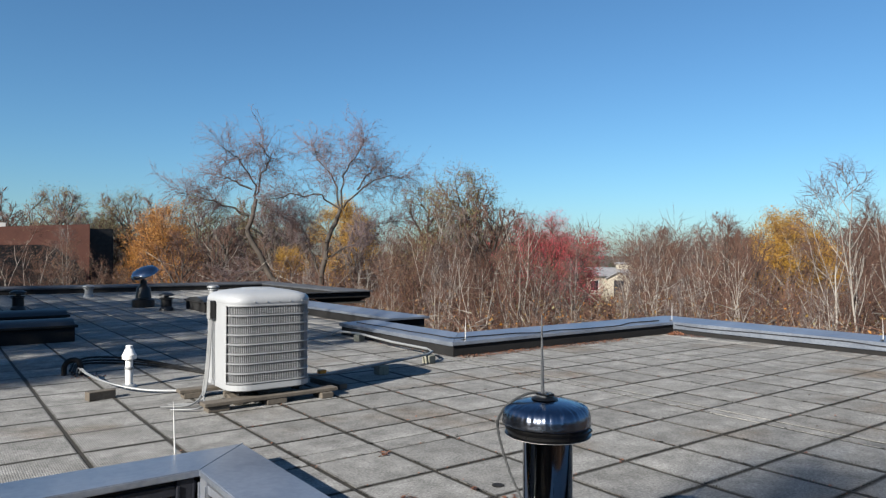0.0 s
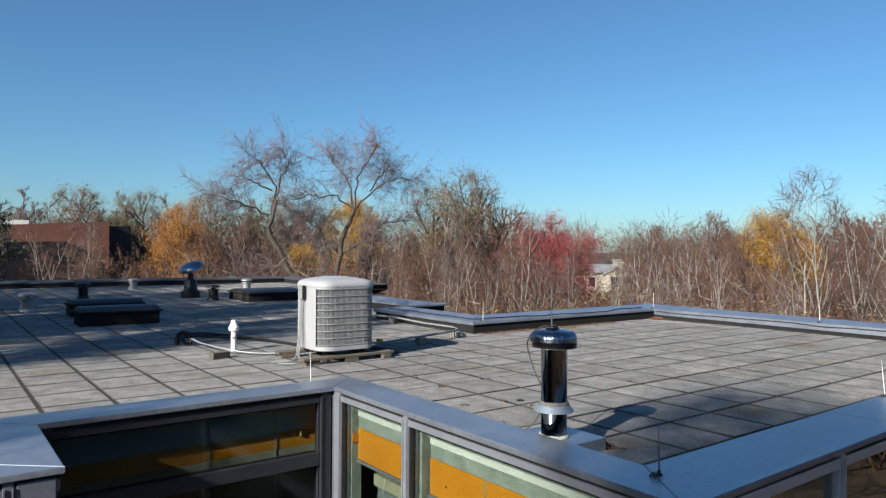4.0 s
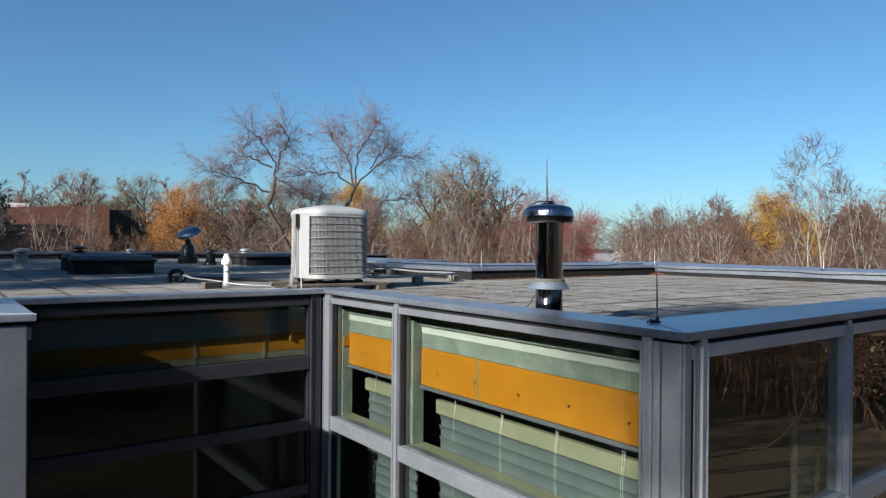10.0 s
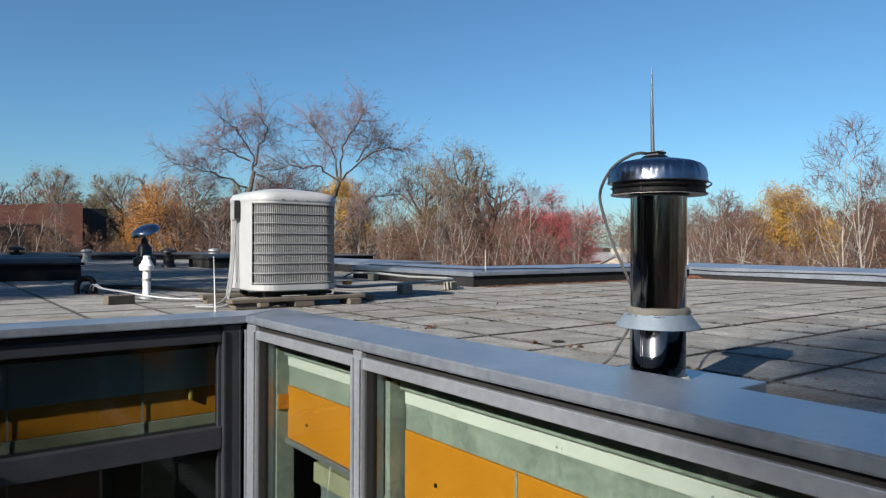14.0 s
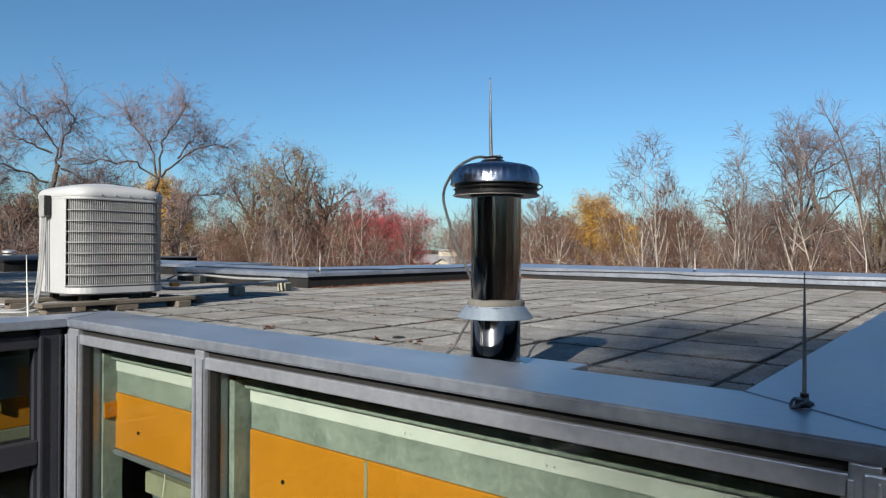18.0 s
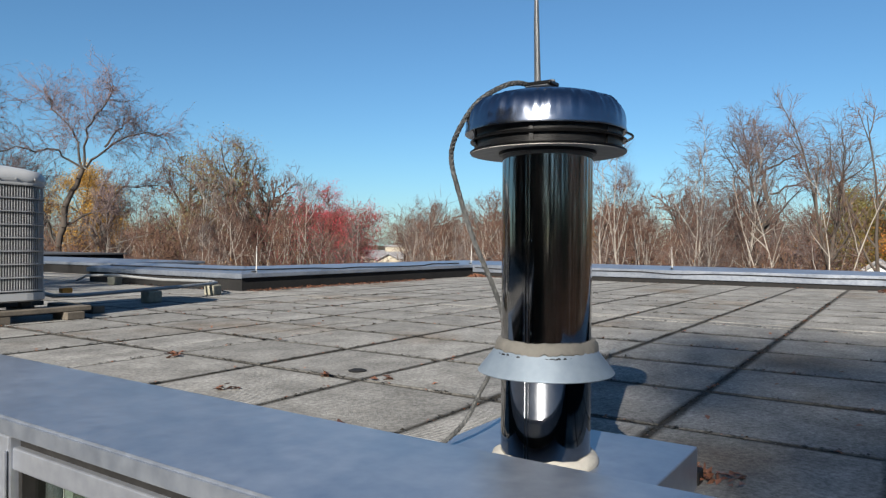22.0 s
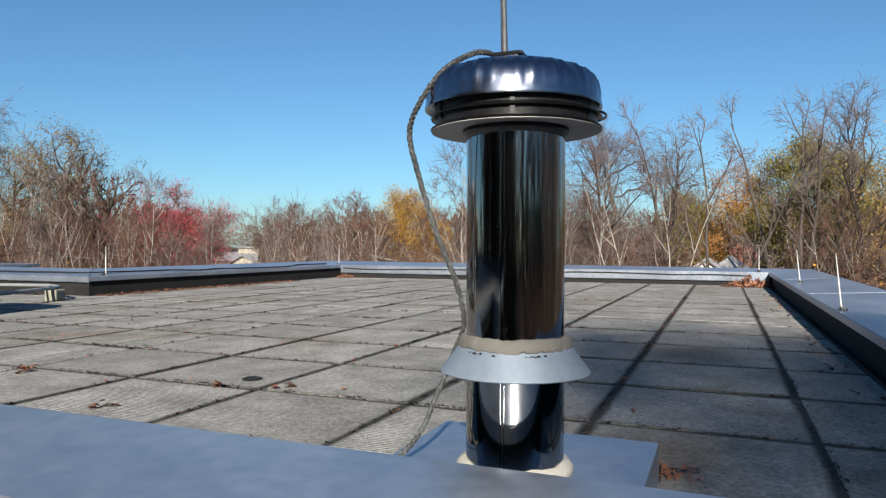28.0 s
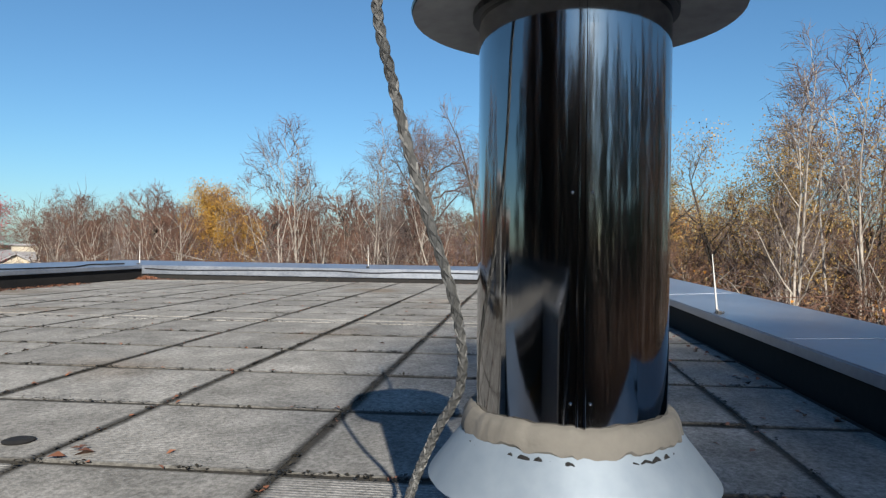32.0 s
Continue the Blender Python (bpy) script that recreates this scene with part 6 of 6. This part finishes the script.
def neighbour_house(x, y):
    """A low house with a hipped roof, a white dormer gable and a brick stack, half hidden by the parapet."""
    g = thing("neighbour_house", (x, y, 0), "low house with white gable, grey hipped roof and brick chimney", "house")
    part("wall", box(-2.6, 2.6, -2.6, 2.6, GROUND - 1.4, -1.85), M_RENDER, g)
    bm = bmesh.new()
    low = [bm.verts.new((sx * 2.95, sy * 2.95, -1.95)) for sx, sy in ((-1, -1), (1, -1), (1, 1), (-1, 1))]
    eave = [bm.verts.new((sx * 2.95, sy * 2.95, -1.84)) for sx, sy in ((-1, -1), (1, -1), (1, 1), (-1, 1))]
    ridge = [bm.verts.new((q, 0, 0.24)) for q in (-0.5, 0.5)]
    bm.faces.new(low[::-1])
    for k in range(4):
        bm.faces.new((low[k], low[(k + 1) % 4], eave[(k + 1) % 4], eave[k]))
    bm.faces.new((eave[0], eave[1], ridge[1], ridge[0]))
    bm.faces.new((eave[1], eave[2], ridge[1]))
    bm.faces.new((eave[2], eave[3], ridge[0], ridge[1]))
    bm.faces.new((eave[3], eave[0], ridge[0]))
    part("roof", bm, M_SHINGLE, g, "dark grey shingled hipped roof")
    part("gable", prism([[Vector((q, 0.85 + a, b)) for a, b in ((-1.5, -1.0), (0, 0.06), (1.5, -1.0))] for q in (-2.7, -0.5)]), M_WHITE, g, "white boarded dormer gable")
    for s in (-1, 1):
        part("dormer_slope", prism([[Vector((q, 0.85 + a, b)) for a, b in ((0, 0.06), (s * 1.75, -1.18), (s * 1.75, -1.06), (0, 0.18))] for q in (-2.85, -0.4)]), M_SHINGLE, g)
    stack = part("chimney", box(-0.2, 0.5, -0.95, 0.08, -1.2, 0.50, 0.01), M_BRICK, g, "brown brick chimney stack")
    part("coping", box(-0.26, 0.56, -1.0, 0.13, 0.50, 0.56, 0.01), M_BRICK, stack)
    for q in (-0.25, -0.65):
        part("pot", lathe([(0, 0), (0.09, 0), (0.075, 0.16), (0.085, 0.18), (0.06, 0.18), (0, 0.10)], 12), M_BRICK, stack, "clay pot").location = (0.15, q, 0.56)


neighbour_house(30.4, 1.15)


# ---- fallen leaves ----
def leaf_drift(name, label, spots, seed, size=0.014, mat=None):
    rnd = np.random.RandomState(seed)
    places = []
    for x0, x1, y0, y1, n in spots:
        places.append(np.stack([rnd.uniform(x0, x1, n), rnd.uniform(y0, y1, n), np.abs(rnd.normal(size * 0.5, size * 0.4, n))], 1))
    places = np.concatenate(places)
    n = len(places)
    a = rnd.uniform(0, 6.28, n)
    u = np.stack([np.cos(a), np.sin(a), rnd.normal(0, 0.25, n)], 1)
    v = np.stack([-np.sin(a), np.cos(a), rnd.normal(0, 0.25, n)], 1)
    s = size * (0.6 + 0.9 * rnd.rand(n, 1))
    up = np.array([0, 0, 1.0])
    verts = np.stack([places - u * s, places + v * s * 0.6 + up * s * 0.3, places + u * s, places - v * s * 0.6 + up * s * 0.3], 1).reshape(-1, 3)
    tagged(new(name, quads_mesh(name, verts, np.arange(4 * n).reshape(n, 4), mat or M_FALLEN)), label, "leaves", kind="stuff")


leaf_drift("leaf_drift", "curled brown leaves blown against the parapet", [(6.0, 9.6, 7.42, 7.63, 900), (10.6, 11.1, 0.95, 1.5, 420), (10.8, 11.1, 6.9, 7.6, 160), (6.5, 10.5, 0.92, 1.1, 60), (1.75, 5.6, 0.92, 1.05, 50), (2.28, 2.38, 1.5, 1.7, 30), (10.9, 11.1, 2, 7, 50), (5.8, 5.95, 7.7, 10, 60), (1.3, 1.7, 8.7, 9.2, 60)], 3)
leaf_drift("loose_leaves", "single withered leaves scattered on the pavers", [(1.8, 10.8, 1, 7.5, 95), (-1, 5.5, 4.6, 14, 60)], 6, 0.012)
leaf_drift("leaf_cluster", "small clump of dry leaves on a paver", [(2.58, 2.72, 4.14, 4.24, 16), (2.28, 2.35, 3.32, 3.38, 8), (2.68, 2.73, 3.20, 3.24, 6), (2.75, 2.85, 2.95, 3.0, 6)], 8, 0.018)
for name, label, x, y, rx, ry, h, n, seed, size in (
    ("leaf_nest", "tangle of dry brown leaves caught against the flue curb", 2.31, 1.63, 0.04, 0.05, 0.05, 120, 31, 0.010),
    ("leaf_heap", "heap of curled orange leaves in the corner of the parapets", 10.92, 1.12, 0.24, 0.30, 0.16, 320, 32, 0.034),
    ("leaf_heap", "small heap of curled leaves in the corner of the parapets", 10.95, 7.45, 0.16, 0.14, 0.07, 90, 33, 0.03)):
    rh = np.random.RandomState(seed)
    a, q = rh.uniform(0, 6.28, n), np.sqrt(rh.rand(n))
    places = np.stack([x + rx * q * np.cos(a), y + ry * q * np.sin(a), size * 0.3 + h * (1 - q) * rh.rand(n)], 1)
    tagged(new(name, leaf_mesh(name, places, 1, size, 0.006, seed, M_FALLEN)), label, "leaves", kind="stuff")

rj = np.random.RandomState(12)
bits = []
for n in range(420):
    x, y = rj.uniform(1.8, 8.5), rj.uniform(0.95, 6.5)
    if rj.rand() < 0.5:
        x = 2.745 + 0.61 * round((x - 2.745) / 0.61)
    else:
        y = 1.225 + 0.61 * round((y - 1.225) / 0.61)
    bits.append((x - 0.012, x + 0.012, y - 0.012, y + 0.012, rj.randint(1, 4)))
leaf_drift("joint_litter", "crumbs of red-brown leaves caught in the paver joints", bits, 14, 0.008)
moss = []
for n in range(2600):
    x, y = rj.uniform(1.8, 8.5), rj.uniform(0.95, 6.5)
    if rj.rand() < 0.5:
        x = 2.745 + 0.61 * round((x - 2.745) / 0.61)
    else:
        y = 1.225 + 0.61 * round((y - 1.225) / 0.61)
    moss.append((x - 0.018, x + 0.018, y - 0.016, y + 0.016, rj.randint(3, 8)))
leaf_drift("joint_moss", "dark moss growing along the paver joints", moss, 15, 0.0055, M_MOSS)

# ---- pavers ----
GX, GY, PITCH = 2.745, 1.225, 0.61
AREAS = [(1.75, 5.97, 0.90, 4.5), (5.97, 11.14, 0.90, 7.64), (-1.53, 5.97, 4.5, 27.0), (-7.5, -1.53, 3.3, 27.0), (5.97, 7.2, 11.02, 27.0), (7.2, 11.05, 19.5, 27.0)]
pave = thing("pavement", (0, 0, 0), "grey concrete roof pavers with dark mossy joints", "paving", kind="structure")

bm = bmesh.new()
for x0, x1, y0, y1 in AREAS:
    box(x0 - 0.02, x1 + 0.02, y0 - 0.02, y1 + 0.02, -0.07, -0.005, bm=bm)
part("joint_fill", bm, M_JOINT, pave, "dark mossy joint filling")


def paver_mesh(w, d, name="paver"):
    me = bpy.data.meshes.new(name)
    b = box(-w / 2, w / 2, -d / 2, d / 2, -0.05, 0.0)
    top = [e for e in b.edges if all(abs(v.co.z) < 1e-6 for v in e.verts)] + [e for e in b.edges if abs(e.verts[0].co.z - e.verts[1].co.z) > 0.01]
    bmesh.ops.bevel(b, geom=top, offset=0.002, segments=1, affect="EDGES")
    b.to_mesh(me)
    b.free()
    me.materials.append(M_PAVER)
    return me


whole = paver_mesh(PITCH - 0.033, PITCH - 0.017)
rp = random.Random(77)
rest = []
count = 0
cells = []
for x0, x1, y0, y1 in AREAS:
    i0, i1 = math.floor((x0 - GX) / PITCH), math.ceil((x1 - GX) / PITCH)
    j0, j1 = math.floor((y0 - GY) / PITCH), math.ceil((y1 - GY) / PITCH)
    for i in range(i0, i1):
        for j in range(j0, j1):
            a, b = max(x0, GX + i * PITCH), min(x1, GX + (i + 1) * PITCH)
            c, d = max(y0, GY + j * PITCH), min(y1, GY + (j + 1) * PITCH)
            if b - a > 0.05 and d - c > 0.05:
                cells.append((a, b, c, d))
cells.sort(key=lambda q: max(abs((q[0] + q[1]) / 2 - 4.0) / 1.3, abs((q[2] + q[3]) / 2 - 4.5)))
for n, (a, b, c, d) in enumerate(cells):
    cx, cy = (a + b) / 2 + rp.uniform(-0.003, 0.003), (c + d) / 2 + rp.uniform(-0.003, 0.003)
    full = abs(b - a - PITCH) < 1e-6 and abs(d - c - PITCH) < 1e-6
    m = pose(cx, cy, rp.uniform(-0.002, 0.001), rp.uniform(-0.2, 0.2), rp.uniform(-0.2, 0.2), rp.choice((0, 180)) if full else 0)
    if n < 300:
        ob = new("paver", whole if full else paver_mesh(b - a - 0.033, d - c - 0.017))
        ob.parent = pave
        ob.matrix_basis = m
    else:
        rest.append((m, (b - a - 0.033) / 2, (d - c - 0.017) / 2))
verts, faces = [], []
for m, hx, hy in rest:
    k = len(verts)
    for z, s in ((-0.05, 0), (-0.006, 0), (0.0, 0.006)):
        verts += [tuple(m @ Vector((sx * (hx - s), sy * (hy - s), z))) for sx, sy in ((-1, -1), (1, -1), (1, 1), (-1, 1))]
    for r in (0, 4):
        faces += [(k + r + q, k + r + (q + 1) % 4, k + r + 4 + (q + 1) % 4, k + r + 4 + q) for q in range(4)]
    faces.append((k + 8, k + 9, k + 10, k + 11))
far = quads_mesh("paver_field", np.array(verts), np.array(faces), M_PAVER_FAR)
pf = new("paver_field", far)
pf.parent = pave
tagged(pf, "distant grey concrete pavers", kind="stuff")
